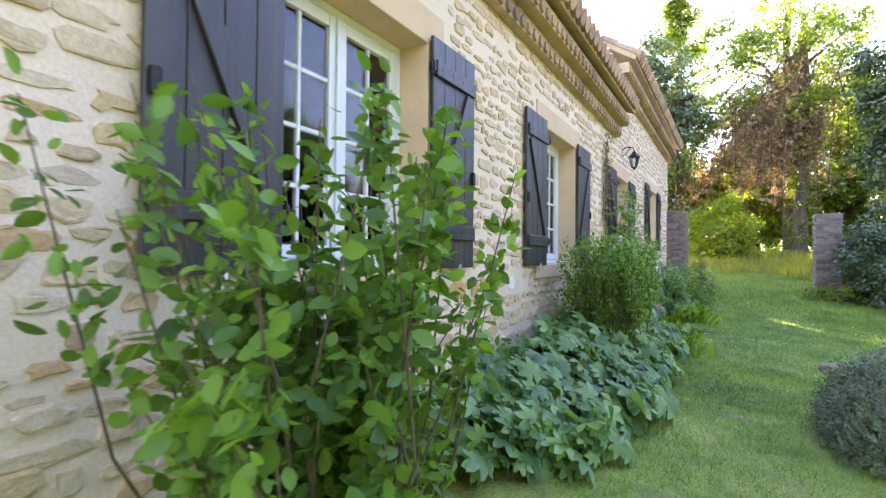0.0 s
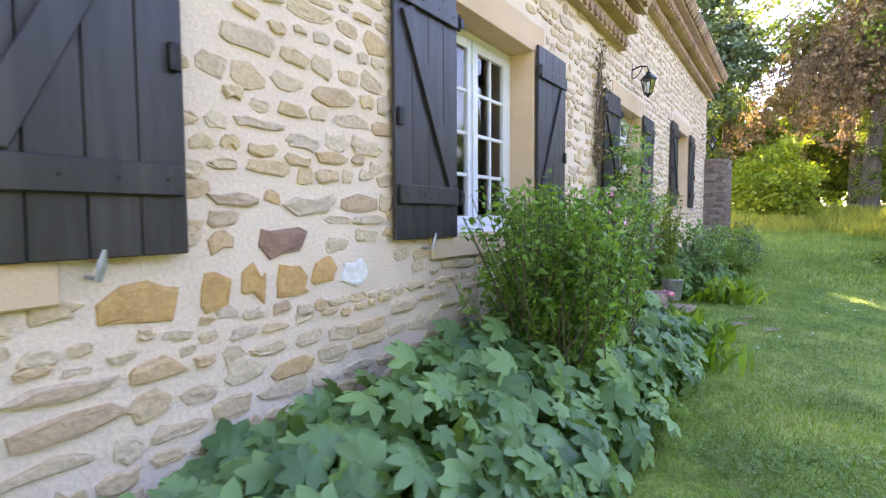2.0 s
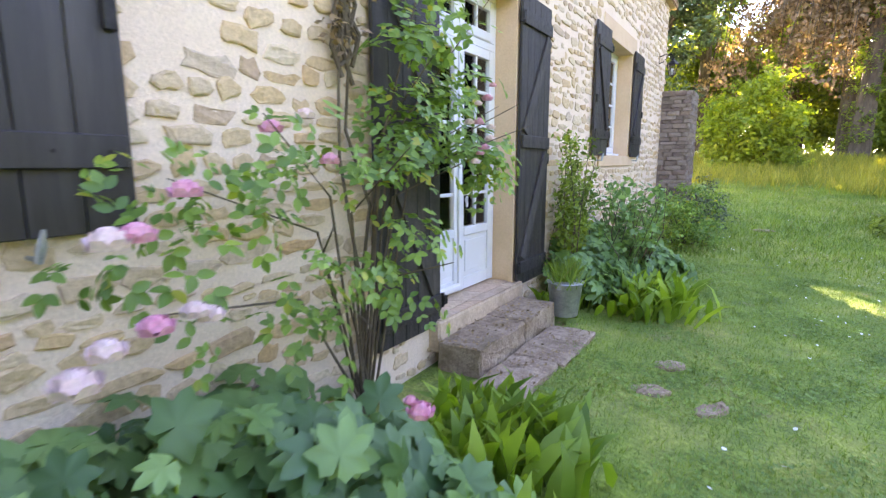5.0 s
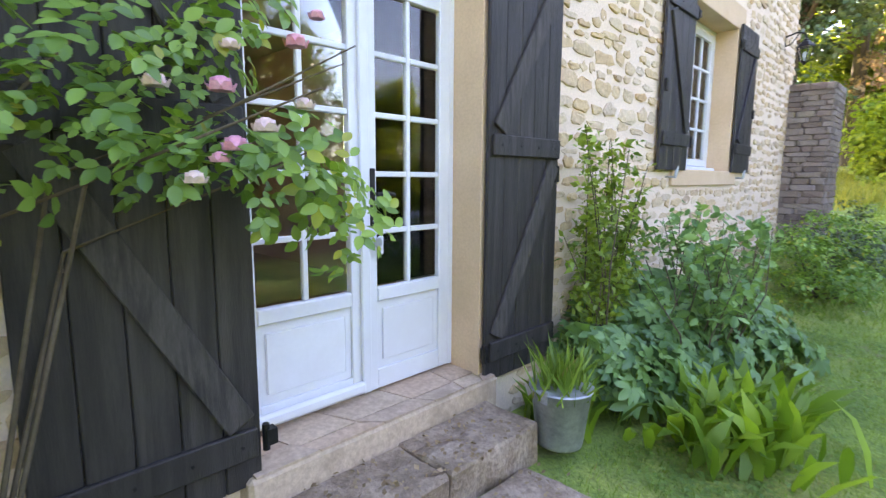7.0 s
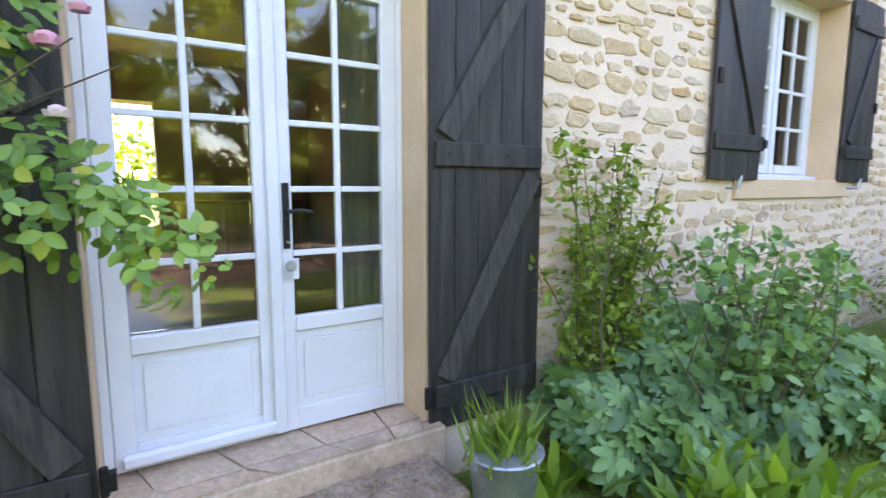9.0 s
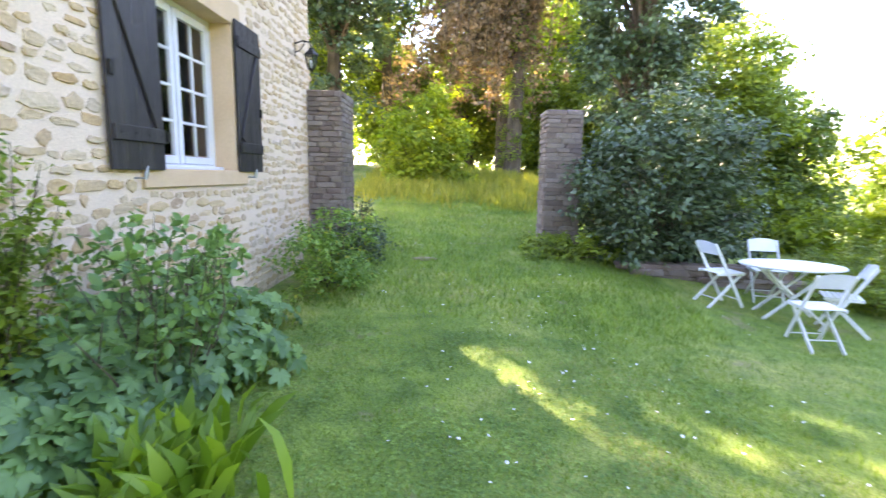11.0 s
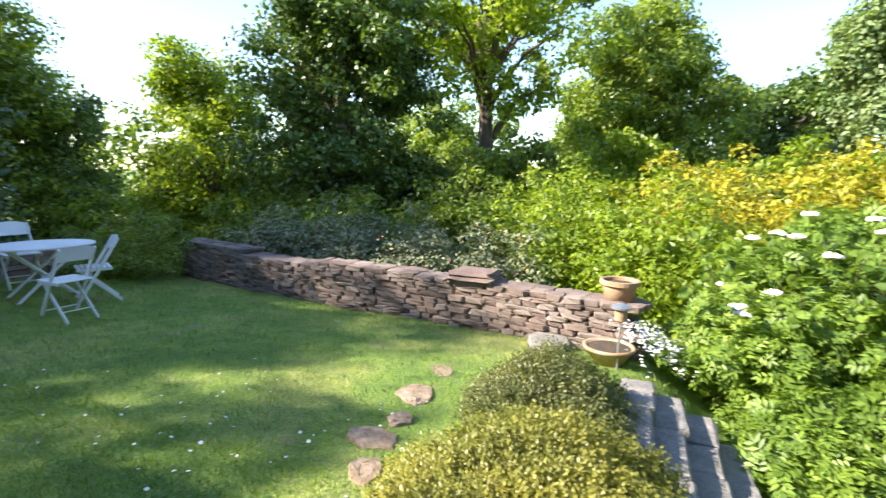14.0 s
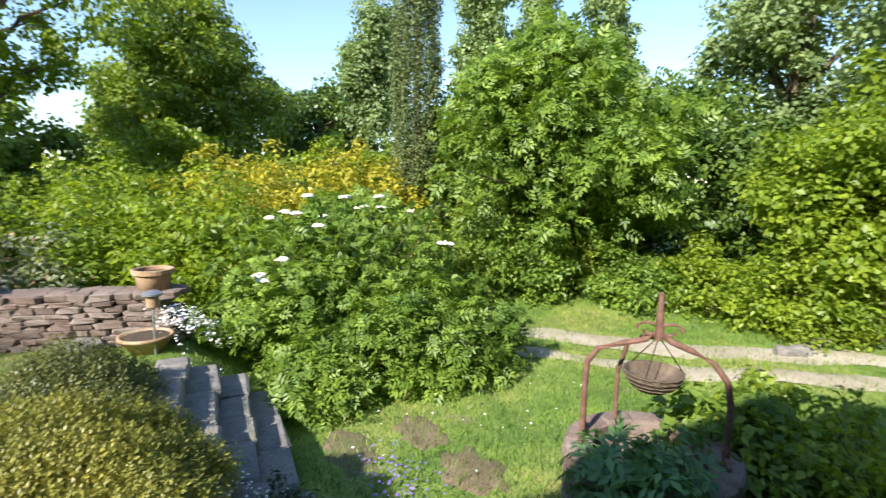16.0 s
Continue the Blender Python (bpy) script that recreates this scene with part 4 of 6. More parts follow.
def garden_table(m):
    t = thing("garden_table", "white painted oval folding garden table on the lawn", "table", m)
    bm = bmesh.new()
    lathe(bm, [(0.46, 0.695), (0.47, 0.70), (0.47, 0.715), (0.462, 0.722)], 40, Matrix.Diagonal((1.28, 0.98, 1, 1)))
    part("tabletop", bm, M_CHAIR, t)
    for sgn in (-1, 1):
        part("leg", beam(bmesh.new(), (-0.36, sgn * 0.22, 0), (0.36, sgn * 0.22, 0.68), 0.03, 0.045, 0.005, (0, 1, 0)), M_CHAIR, t)
        part("leg", beam(bmesh.new(), (0.36, sgn * 0.19, 0), (-0.36, sgn * 0.19, 0.68), 0.03, 0.045, 0.005, (0, 1, 0)), M_CHAIR, t)
    for x in (-0.34, 0.34):
        boxed("top_rail", (x - 0.02, x + 0.02, -0.30, 0.30, 0.665, 0.694), M_CHAIR, t, "", 0.004)
    part("stretcher", tube(bmesh.new(), [(0, -0.22, 0.34), (0, 0.22, 0.34)], 0.012, 8), M_CHAIR, t)


def on_lawn(x, y, turn, lift=0.0):
    return Matrix.Translation((x, y, ground_z(x, y) + lift)) @ Matrix.Rotation(radians(turn), 4, "Z")


garden_table(on_lawn(6.75, 12.65, -14))
first = garden_chair()
first.matrix_basis = on_lawn(6.47, 11.7, -4)
copy_thing(first, on_lawn(5.98, 12.92, -78))
copy_thing(first, on_lawn(6.92, 13.45, 168))
copy_thing(first, on_lawn(7.2, 12.3, 62))


# ---------------------------------------------------------------- walls, pier, pot, steps, well
R = np.random.default_rng(11)
dry_wall("garden_wall", [(9.85, 13.5), (9.5, 11.8), (9.25, 10.1), (9.15, 8.6), (8.95, 7.0), (8.68, 5.58)], lambda p: 0.02 + 0.02 * math.sin(p.y), 0.42, 0.07, "low dry stone garden wall of brown flat stones", R)
dry_wall("low_wall", [(5.2, 14.2), (7.6, 14.0)], lambda p: ground_z(p.x, p.y) + 0.24, 0.35, 0.09, "very low stone edging behind the chairs", R)
cap = thing("cap_stones", "pile of flat cap stones on the garden wall", "stones")
for k in range(3):
    bm = lump(R, 0.5 - 0.05 * k, 0.62 - 0.06 * k, 0.06, 0.28)
    o = part("stone", bm, M_DRY, cap)
    o.matrix_basis = Matrix.Translation((9.0 + R.normal(0, 0.02), 7.5 + R.normal(0, 0.03), 0.05 + 0.052 * k))


def pier(name, x, y, sx, sy, z0, z1, label, r, course=0.085):
    """A square pier of coursed stones."""
    t = thing(name, label, "pillar", None, "", "structure")
    meshes = lump_meshes(r, 6, 0.14, M_DRY)
    boxed("core", (x - sx / 2 + 0.05, x + sx / 2 - 0.05, y - sy / 2 + 0.05, y + sy / 2 - 0.05, z0 - 0.3, z1 - 0.03), M_SOIL, t)
    z = z0 - 0.1
    while z < z1:
        h = course * r.uniform(0.75, 1.25)
        for side in range(4):
            L = sx if side < 2 else sy
            s = -L / 2
            while s < L / 2 - 0.04:
                l = min(r.uniform(0.14, 0.36), L / 2 - s)
                c = s + l / 2
                px, py = ((c, -sy / 2 + 0.06), (c, sy / 2 - 0.06), (-sx / 2 + 0.06, c), (sx / 2 - 0.06, c))[side]
                o = new("stone", meshes[int(r.integers(len(meshes)))])
                o.parent = t
                dx, dy = (l * 1.02, 0.16) if side < 2 else (0.16, l * 1.02)
                o.matrix_basis = Matrix.Translation((x + px, y + py, z + h / 2)) @ Matrix.Rotation(r.normal(0, 0.03), 4, "Z") @ Matrix.Diagonal((dx, dy, h * 1.0, 1))
                s += l
        z += h * 0.97
    return t


pier("gate_pier", 4.27, 15.5, 0.62, 0.62, ground_z(4.27, 15.5), 2.58, "tall square gate pier of grey rubble stone", R)
pier("stub_wall", 0.12, 14.75, 0.85, 0.9, ground_z(0.1, 14.7), 2.72, "ruined stub of a rough dark stone wall", R)


def pot(x, y, z):
    t = thing("terracotta_pot", "wide sandy terracotta pot on the wall's end", "pot", Matrix.Translation((x, y, z)))
    part("body", lathe(bmesh.new(), [(0.165, 0), (0.188, 0.18), (0.19, 0.20), (0.17, 0.19), (0.15, 0.16)], 28), M_TERRACOTTA, t, "", True)
    part("rim", lathe(bmesh.new(), [(0.193, 0.19), (0.222, 0.195), (0.225, 0.245), (0.205, 0.25), (0.185, 0.24), (0.18, 0.19)], 28), M_TERRACOTTA, t, "reddish rolled rim")
    part("soil", lathe(bmesh.new(), [(0.16, 0.19), (0.18, 0.205), (0.01, 0.215)], 20), M_SOIL, t)


pot(8.74, 5.68, 0.03)


def solar_light(x, y):
    g = ground_z(x, y)
    t = thing("garden_light", "small pale garden light on a short stem", "garden light", Matrix.Translation((x, y, g)))
    part("stem", tube(bmesh.new(), [(0, 0, -0.05), (0, 0, 0.52)], 0.012, 8), M_ZINC, t)
    part("jar", lathe(bmesh.new(), [(0.03, 0.50), (0.06, 0.52), (0.062, 0.62), (0.05, 0.64)], 16), M_TERRACOTTA, t)
    part("cap", lathe(bmesh.new(), [(0.10, 0.64), (0.10, 0.66), (0.03, 0.69)], 16), M_ZINC, t)


solar_light(7.95, 5.62)


def bowl(x, y):
    g = ground_z(x, y)
    t = thing("terracotta_bowl", "round terracotta bowl planter by the wall end", "planter", Matrix.Translation((x, y, g)))
    part("body", lathe(bmesh.new(), [(0.14, 0), (0.25, 0.16), (0.27, 0.165), (0.27, 0.195), (0.24, 0.195), (0.22, 0.16)], 28), M_TERRACOTTA, t, "", True)
    part("soil", lathe(bmesh.new(), [(0.20, 0.15), (0.225, 0.175), (0.01, 0.18)], 20), M_SOIL, t)


bowl(8.15, 5.72)


def flat_stone(x, y, sx, sy, turn, h=0.06, lift=-0.004, label="flat pale stone sunk in the lawn", material=M_PAVING):
    """A thin slab with a broken outline and a worn edge."""
    bm = bmesh.new()
    n = 11
    rim = [(math.cos(2 * math.pi * k / n), math.sin(2 * math.pi * k / n), R.uniform(0.78, 1.1)) for k in range(n)]
    rows = [[bm.verts.new((sx / 2 * c * q * f, sy / 2 * d * q * f, z + R.normal(0, 0.004))) for c, d, q in rim] for f, z in ((1.0, -h), (1.0, h * 0.2), (0.93, h * 0.42), (0.55, h * 0.5))]
    for p, q in zip(rows, rows[1:]):
        for k in range(n):
            bm.faces.new((p[k], p[(k + 1) % n], q[(k + 1) % n], q[k]))
    bm.faces.new(rows[-1])
    bm.faces.new(rows[0][::-1])
    o = part("flat_stone", bm, material)
    o.matrix_basis = on_lawn(x, y, turn, lift)
    tagged(o, label, "stone", "flat stones in the lawn")


for x, y, sx, sy, tn in ((6.30, 7.10, 0.42, 0.34, 10), (6.95, 7.15, 0.36, 0.26, 40), (5.45, 7.02, 0.40, 0.30, 80), (5.05, 6.85, 0.30, 0.22, 20), (5.8, 7.0, 0.24, 0.18, 0), (1.38, 6.4, 0.26, 0.16, 15), (1.74, 6.38, 0.3, 0.14, 60), (1.42, 6.9, 0.28, 0.2, 30), (1.9, 13.8, 0.4, 0.25, 10)):
    flat_stone(x, y, sx, sy, tn, 0.06, -0.012)
flat_stone(2.95, 4.7, 0.4, 0.3, 30, 0.14, 0.03, "rough grey stone at the edge of the lawn")
flat_stone(8.42, 6.42, 0.72, 0.5, 12, 0.12, 0.05, "large pale flat slab near the garden wall", M_STEP)


def rubble_heap():
    r = np.random.default_rng(23)
    t = thing("rubble_heap", "row of pale rubble stones beside the track", "stones")
    for k in range(26):
        q = k / 26
        x, y = 6.55 + 0.25 * q + r.normal(0, 0.08), -2.4 - 1.8 * q + r.normal(0, 0.08)
        o = part("stone", lump(r, r.uniform(0.12, 0.26), r.uniform(0.12, 0.24), r.uniform(0.08, 0.16), 0.25), M_STEP, t)
        o.matrix_basis = Matrix.Translation((x, y, ground_z(x, y) + r.uniform(0.03, 0.1))) @ Matrix.Rotation(r.uniform(0, 3), 4, "Z")


rubble_heap()


def earth_patch(x, y, rx, ry, seed):
    """A worn patch with a ragged outline that follows the ground."""
    r = np.random.default_rng(seed)
    bm = bmesh.new()

    def at_ground(px, py, lift):
        return bm.verts.new((px, py, ground_z(px, py) + 0.035 * noise.noise(Vector((px * 0.8, py * 0.8, 0))) + 0.015 * noise.noise(Vector((px * 3, py * 3, 5))) + lift))
    n = 26
    q = [r.uniform(0.7, 1.15) for _ in range(n)]
    rings = [[at_ground(x + rx * f * q[k] * math.cos(2 * math.pi * k / n), y + ry * f * q[k] * math.sin(2 * math.pi * k / n), lift) for k in range(n)] for f, lift in ((1.0, -0.01), (0.8, 0.012), (0.5, 0.016), (0.2, 0.018))]
    for a, b in zip(rings, rings[1:]):
        for k in range(n):
            bm.faces.new((a[k], a[(k + 1) % n], b[(k + 1) % n], b[k]))
    bm.faces.new(rings[-1])
    o = part("earth_patch", bm, M_EARTH, None, "", True)
    tagged(o, "bare trodden brown earth worn into the lower lawn", "ground", "", "structure")


for k, (x, y, rx, ry) in enumerate(((6.45, 3.95, 0.5, 0.28), (6.5, 3.25, 0.42, 0.25), (5.7, 3.1, 0.45, 0.3), (7.4, 2.75, 0.3, 0.2))):
    earth_patch(x, y, rx, ry, 500 + k)


def garden_steps():
    t = thing("garden_steps", "worn grey stone steps leading down to the lower garden", "steps", None, "", "structure")
    r = np.random.default_rng(21)
    for k in range(4):
        y1 = 5.56 - 0.255 * k
        z1 = -0.37 - 0.16 * k
        x = 5.55 + 0.03 * k
        while x < 7.3 + 0.06 * k:
            l = min(r.uniform(0.35, 0.7), 7.45 + 0.06 * k - x)
            bm = box(bmesh.new(), x + 0.006, x + l - 0.006, y1 - 0.28 + r.normal(0, 0.012), y1, z1 - 0.3, z1 + r.normal(0, 0.01), 0.022)
            for v in bm.verts:
                v.co += Vector((r.normal(0, 0.008), r.normal(0, 0.01), r.normal(0, 0.006)))
            part("step_stone", bm, M_STEP, t)
            x += l
    for k in range(5):
        bm = lump(r, 0.24, 0.26, 0.2, 0.2)
        o = part("kerb_stone", bm, M_STEP, t)
        o.matrix_basis = Matrix.Translation((5.44 + r.normal(0, 0.03), 5.3 - 0.24 * k, -0.48 - 0.15 * k))


garden_steps()


def well(x, y):
    g = -1.05
    t = thing("well", "old stone well with arched rusty iron frame", "well", Matrix.Translation((x, y, g)))
    r = np.random.default_rng(31)
    meshes = lump_meshes(r, 5, 0.15, M_DRY)
    for row in range(4):
        for k in range(13):
            a = 2 * math.pi * (k + 0.5 * (row % 2)) / 13
            o = new("stone", meshes[int(r.integers(5))])
            o.parent = t
            o.matrix_basis = Matrix.Rotation(a, 4, "Z") @ Matrix.Translation((0.50, 0, 0.06 + 0.125 * row)) @ Matrix.Diagonal((0.2, 0.265, 0.128, 1))
    turn = Matrix.Rotation(radians(45), 4, "Z")

    def P(u, h, w=0.0):
        return turn @ Vector((u, w, h))
    frame_ = part("iron_frame", tube(bmesh.new(), [P(-0.48, 0.50), P(-0.48, 0.90), P(-0.45, 1.06), P(-0.36, 1.18), P(-0.22, 1.25), P(-0.08, 1.30), P(0, 1.36)], 0.022, 8), M_RUST, t)
    part("arch_bar", tube(bmesh.new(), [P(0.48, 0.50), P(0.48, 0.90), P(0.47, 1.08), P(0.40, 1.19), P(0.24, 1.25), P(0.08, 1.30), P(0, 1.36)], 0.022, 8), M_RUST, frame_)
    part("finial", tube(bmesh.new(), [P(0, 1.30), P(0, 1.45), P(0, 1.62), P(0.005, 1.64)], [0.03, 0.026, 0.018, 0.02], 8), M_RUST, frame_)
    for sgn in (-1, 1):
        pts = [P(sgn * (0.02 + 0.065 * (1 - k / 14) + 0.0) * math.cos(k * 0.55) + sgn * 0.07, 1.37 + 0.065 * (1 - k / 16) * math.sin(k * 0.55)) for k in range(12)]
        part("scroll", tube(bmesh.new(), pts, 0.012, 6), M_RUST, frame_)
        part("foot", beam(bmesh.new(), P(sgn * 0.48, 0.52, -0.16), P(sgn * 0.48, 0.52, 0.16), 0.03, 0.03, 0.004, (0, 0, 1)), M_RUST, frame_)
        part("foot_brace", tube(bmesh.new(), [P(sgn * 0.48, 0.54, -0.15), P(sgn * 0.48, 0.30, -0.17)], 0.016, 6), M_RUST, frame_)
    part("back_bar", tube(bmesh.new(), [P(0, 1.33), P(0.10, 1.27, -0.16), P(0.20, 1.16, -0.30), P(0.26, 0.9, -0.38), P(0.26, 0.5, -0.40)], 0.018, 8), M_RUST, frame_)
    # hanging basket under the crown
    b = thing("hanging_basket", "woven wire hanging basket with dry lining under the arch", "basket", Matrix.Translation((x, y, g)))
    c = P(0.02, 1.05, 0.0)
    part("bowl", lathe(bmesh.new(), [(0.03, -0.13), (0.12, -0.10), (0.19, -0.02), (0.205, 0.03), (0.195, 0.03), (0.17, -0.02), (0.05, -0.09)], 20, Matrix.Translation(c)), M_BARK, b, "dark dry fibre lining")
    for k in range(5):
        z = -0.11 + 0.033 * k
        rad = (0.10, 0.15, 0.18, 0.197, 0.208)[k]
        part("wire", tube(bmesh.new(), [c + Vector((rad * math.cos(a * 0.45), rad * math.sin(a * 0.45), z)) for a in range(15)], 0.006, 5), M_TWIG, b)
    for k in range(3):
        a = 2 * math.pi * k / 3
        part("chain", tube(bmesh.new(), [c + Vector((0.2 * math.cos(a), 0.2 * math.sin(a), 0.03)), P(0, 1.33)], 0.004, 5), M_IRON, b)


well(4.67, 2.2)


# ---------------------------------------------------------------- plants
def stems(r, base, tips, r0, r1, material, parent, name="stems"):
    bm = bmesh.new()
    for tip in tips:
        b = Vector(base) + Vector((r.normal(0, 0.05), r.normal(0, 0.05), 0))
        tp = Vector(tip)
        m = b.lerp(tp, 0.5) + Vector((r.normal(0, 0.06), r.normal(0, 0.06), 0.05))
        tube(bm, [b, m, tp], [r0, (r0 + r1) / 2, r1], 5)
    return part(name, bm, material, parent)


def shrub(name, label, x, y, z0, size, n, per, leaf_size, material, seed, clump_r=0.16, template=LEAF, stem_n=22, hollow=0.35, up=(0, 0, 0.7), lift=0.0):
    r = np.random.default_rng(seed)
    t = thing(name, label, "shrub", Matrix.Translation((x, y, z0)))
    c = clumps(r, (0, 0, size[2] * 0.62 + lift), size, n, hollow)
    c = c[c[:, 2] > 0.03]
    stems(r, (0, 0, -0.05), c[r.choice(len(c), min(stem_n, len(c)), False)], max(0.012, 0.02 * size[2]), 0.004, M_TWIG, t, "branchwork")["kind"] = "stuff"
    foliage("leaves", r, c, clump_r, per, leaf_size, material, t, template, up)
    return t


def sprig_shrub(name, label, x, y, z0, size, n, length, material, seed):
    """A dense small-leaved shrub of short upright shoots over a low mound."""
    r = np.random.default_rng(seed)
    t = thing(name, label, "shrub", Matrix.Translation((x, y, z0)))
    d = r.normal(0, 1, (n, 3))
    d[:, 2] = np.abs(d[:, 2])
    d /= np.linalg.norm(d, axis=1)[:, None]
    swell = 1 + 0.13 * np.sin(4.0 * d[:, 0] + 1.0) * np.cos(5.0 * d[:, 1]) + 0.05 * np.sin(11 * d[:, 0] + 7 * d[:, 1])
    rad = swell * (0.62 + 0.36 * r.random(n) ** 0.5)
    p = d * rad[:, None] * np.asarray(size)
    out = d * np.array([0.75, 0.75, 0.5]) + np.array([0, 0, 0.75]) + r.normal(0, 0.24, (n, 3))
    out /= np.linalg.norm(out, axis=1)[:, None]
    w = r.normal(0, 1, (n, 3))
    w -= out * (w * out).sum(1)[:, None]
    w /= np.linalg.norm(w, axis=1)[:, None]
    turns = np.stack([np.cross(w, out), w, out], 2)
    tips = p[r.choice(n, 40, False)]
    stems(r, (0, 0, -0.05), tips, 0.012, 0.003, M_TWIG, t, "branchwork")["kind"] = "stuff"
    scatter("leaves", SPRIG, p, length * r.uniform(0.6, 1.5, n), turns, material, t)
    return t


def wands(name, label, x, y, z0, spread, height, n, leaf_size, material, seed, per=46):
    """A shrub of long upright shoots with leaves all along them."""
    r = np.random.default_rng(seed)
    t = thing(name, label, "shrub", Matrix.Translation((x, y, z0)))
    places, sizes = [], []
    for _ in range(n):
        tip = np.array([r.normal(0, spread[0]), r.normal(0, spread[1]), height * r.uniform(0.5, 1.0)])
        tip[:2] = np.clip(tip[:2], [-spread[0] * 1.7, -spread[1] * 1.8], [spread[0] * 1.5, spread[1] * 1.8])
        base = np.array([tip[0] * 0.2, tip[1] * 0.28, -0.05])
        mid = (base + tip) / 2 + r.normal(0, 0.09, 3)
        part("stem", tube(bmesh.new(), [base, mid, tip], [0.008, 0.005, 0.002], 5), M_TWIG, t)
        k = np.clip(np.repeat(r.random(per // 5 + 1) ** 0.7, 5)[:per] + r.normal(0, 0.012, per), 0, 1)
        q = (1 - k)[:, None] ** 2 * base + (2 * k * (1 - k))[:, None] * mid + (k ** 2)[:, None] * tip
        places.append(q + r.normal(0, 0.032, (per, 3)))
        sizes.append(leaf_size * r.uniform(0.55, 1.25, per))
    p = np.concatenate(places)
    scatter("leaves", LEAF if leaf_size < 0.065 else OVAL, p, np.concatenate(sizes), frames_for(len(p), (0, 0, 0.6), 0.6, r), material, t)
    return t


wands("flowering_shrub", "tall green leafy shrub with upright shoots below window", 0.74, -1.95, 0.0, (0.24, 0.42), 1.72, 72, 0.066, L_SHRUB, 41, 110)
wands("spreading_shrub", "dense bright green shrub spreading below the window sill", 0.66, 2.62, 0.1, (0.30, 0.43), 1.42, 230, 0.050, L_SHRUB, 42, 105)


def lobed_bed(name, label, y0, y1, x0, x1, n, h, seed, size=0.15, material=L_LOBED):
    """Low plants with large lobed leaves held on stalks."""
    r = np.random.default_rng(seed)
    t = thing(name, label, "plants", None, "", "stuff")
    y = r.uniform(y0, y1, n)
    u = r.random(n)
    xr = x0 + (x1 - x0) * np.clip(0.55 + 0.45 * (y - y0), 0.55, 1.0) - 0.16 * np.abs(np.sin(y * 2.3)) - 0.1 * np.sin(y * 5.1)
    x = x0 + (xr - x0) * u
    edge = np.minimum(1.0, 1.25 * (1 - u) + 0.35) * np.clip(0.5 + 0.22 * (y - y0), 0.5, 1.0) * np.clip(0.6 + 0.7 * (y1 - y), 0.6, 1.0)
    z = h * edge * r.uniform(0.35, 1.0, n) + 0.05 + np.array([ground_z(a, b) for a, b in zip(x, y)])
    p = np.stack([x, y, z], 1)
    bm = bmesh.new()
    for q in p[:: max(1, n // 260)]:
        tube(bm, [(q[0] - 0.05, q[1], ground_z(q[0], q[1]) - 0.02), (q[0] - 0.02, q[1], q[2] * 0.6), tuple(q)], 0.004, 4)
    part("stalks", bm, L_STRAP, t)
    up = np.stack([0.35 + 0.5 * u, np.zeros(n), np.full(n, 0.75)], 1)
    turns = frames_for(n, up, 0.34, r)
    scatter("leaves", LOBED, p, size * r.uniform(0.55, 1.3, n), turns, material, t)
    return t


lobed_bed("leafy_bed", "low bed of large lobed green leaves along the wall", -0.75, 4.75, 0.1, 1.42, 2500, 0.56, 51, 0.17)
lobed_bed("leafy_clump", "clump of large lobed green leaves beside the bucket", 7.95, 9.75, 0.1, 1.15, 1150, 0.85, 52, 0.15)
lobed_bed("leafy_clump", "clump of large lobed leaves near the far window", 9.7, 11.0, 0.08, 0.8, 260, 0.6, 53, 0.15)


def strap_clump(x, y, n, h, seed, spread=0.22, label="clump of bright green strappy leaves"):
    r = np.random.default_rng(seed)
    z = ground_z(x, y)
    p = np.stack([x + r.normal(0, spread, n), y + r.normal(0, spread, n), np.full(n, z - 0.02)], 1)
    ob = scatter("strap_leaves", STRAP, p, h * r.uniform(0.6, 1.1, n), upright(r, n, 0.3), L_STRAP)
    tagged(ob, label, "plants", "", "stuff")


for i, (x, y, n, h, sp) in enumerate(((0.9, 5.2, 260, 0.36, 0.19), (1.08, 8.2, 230, 0.38, 0.17), (0.7, 1.3, 70, 0.46, 0.14), (0.5, 0.3, 50, 0.38, 0.13), (1.2, 4.2, 60, 0.35, 0.15), (0.3, 7.7, 60, 0.3, 0.1))):
    strap_clump(x, y, n, h, 60 + i, sp)


def rose_head(bm, p, s, r):
    heart = bm.verts.new(p)
    for ring, (k, rad, tilt) in enumerate(((7, 0.95, 0.55), (7, 0.85, 0.95), (6, 0.65, 1.2), (4, 0.4, 1.4))):
        for i in range(k):
            a = 2 * math.pi * (i + 0.5 * ring) / k + r.normal(0, 0.1)
            d = Vector((math.cos(a), math.sin(a), 0))
            side = Vector((-d.y, d.x, 0))
            b = Vector(p)
            q = b + d * (s * rad * math.cos(tilt)) + Vector((0, 0, s * 0.8 * math.sin(tilt)))
            m = b + d * (s * rad * 0.6) + Vector((0, 0, s * 0.15 * ring))
            vs = [bm.verts.new(v) for v in (m - side * s * 0.42 * rad, q - side * s * 0.2, q + side * s * 0.2, m + side * s * 0.42 * rad)]
            bm.faces.new([heart] + vs)


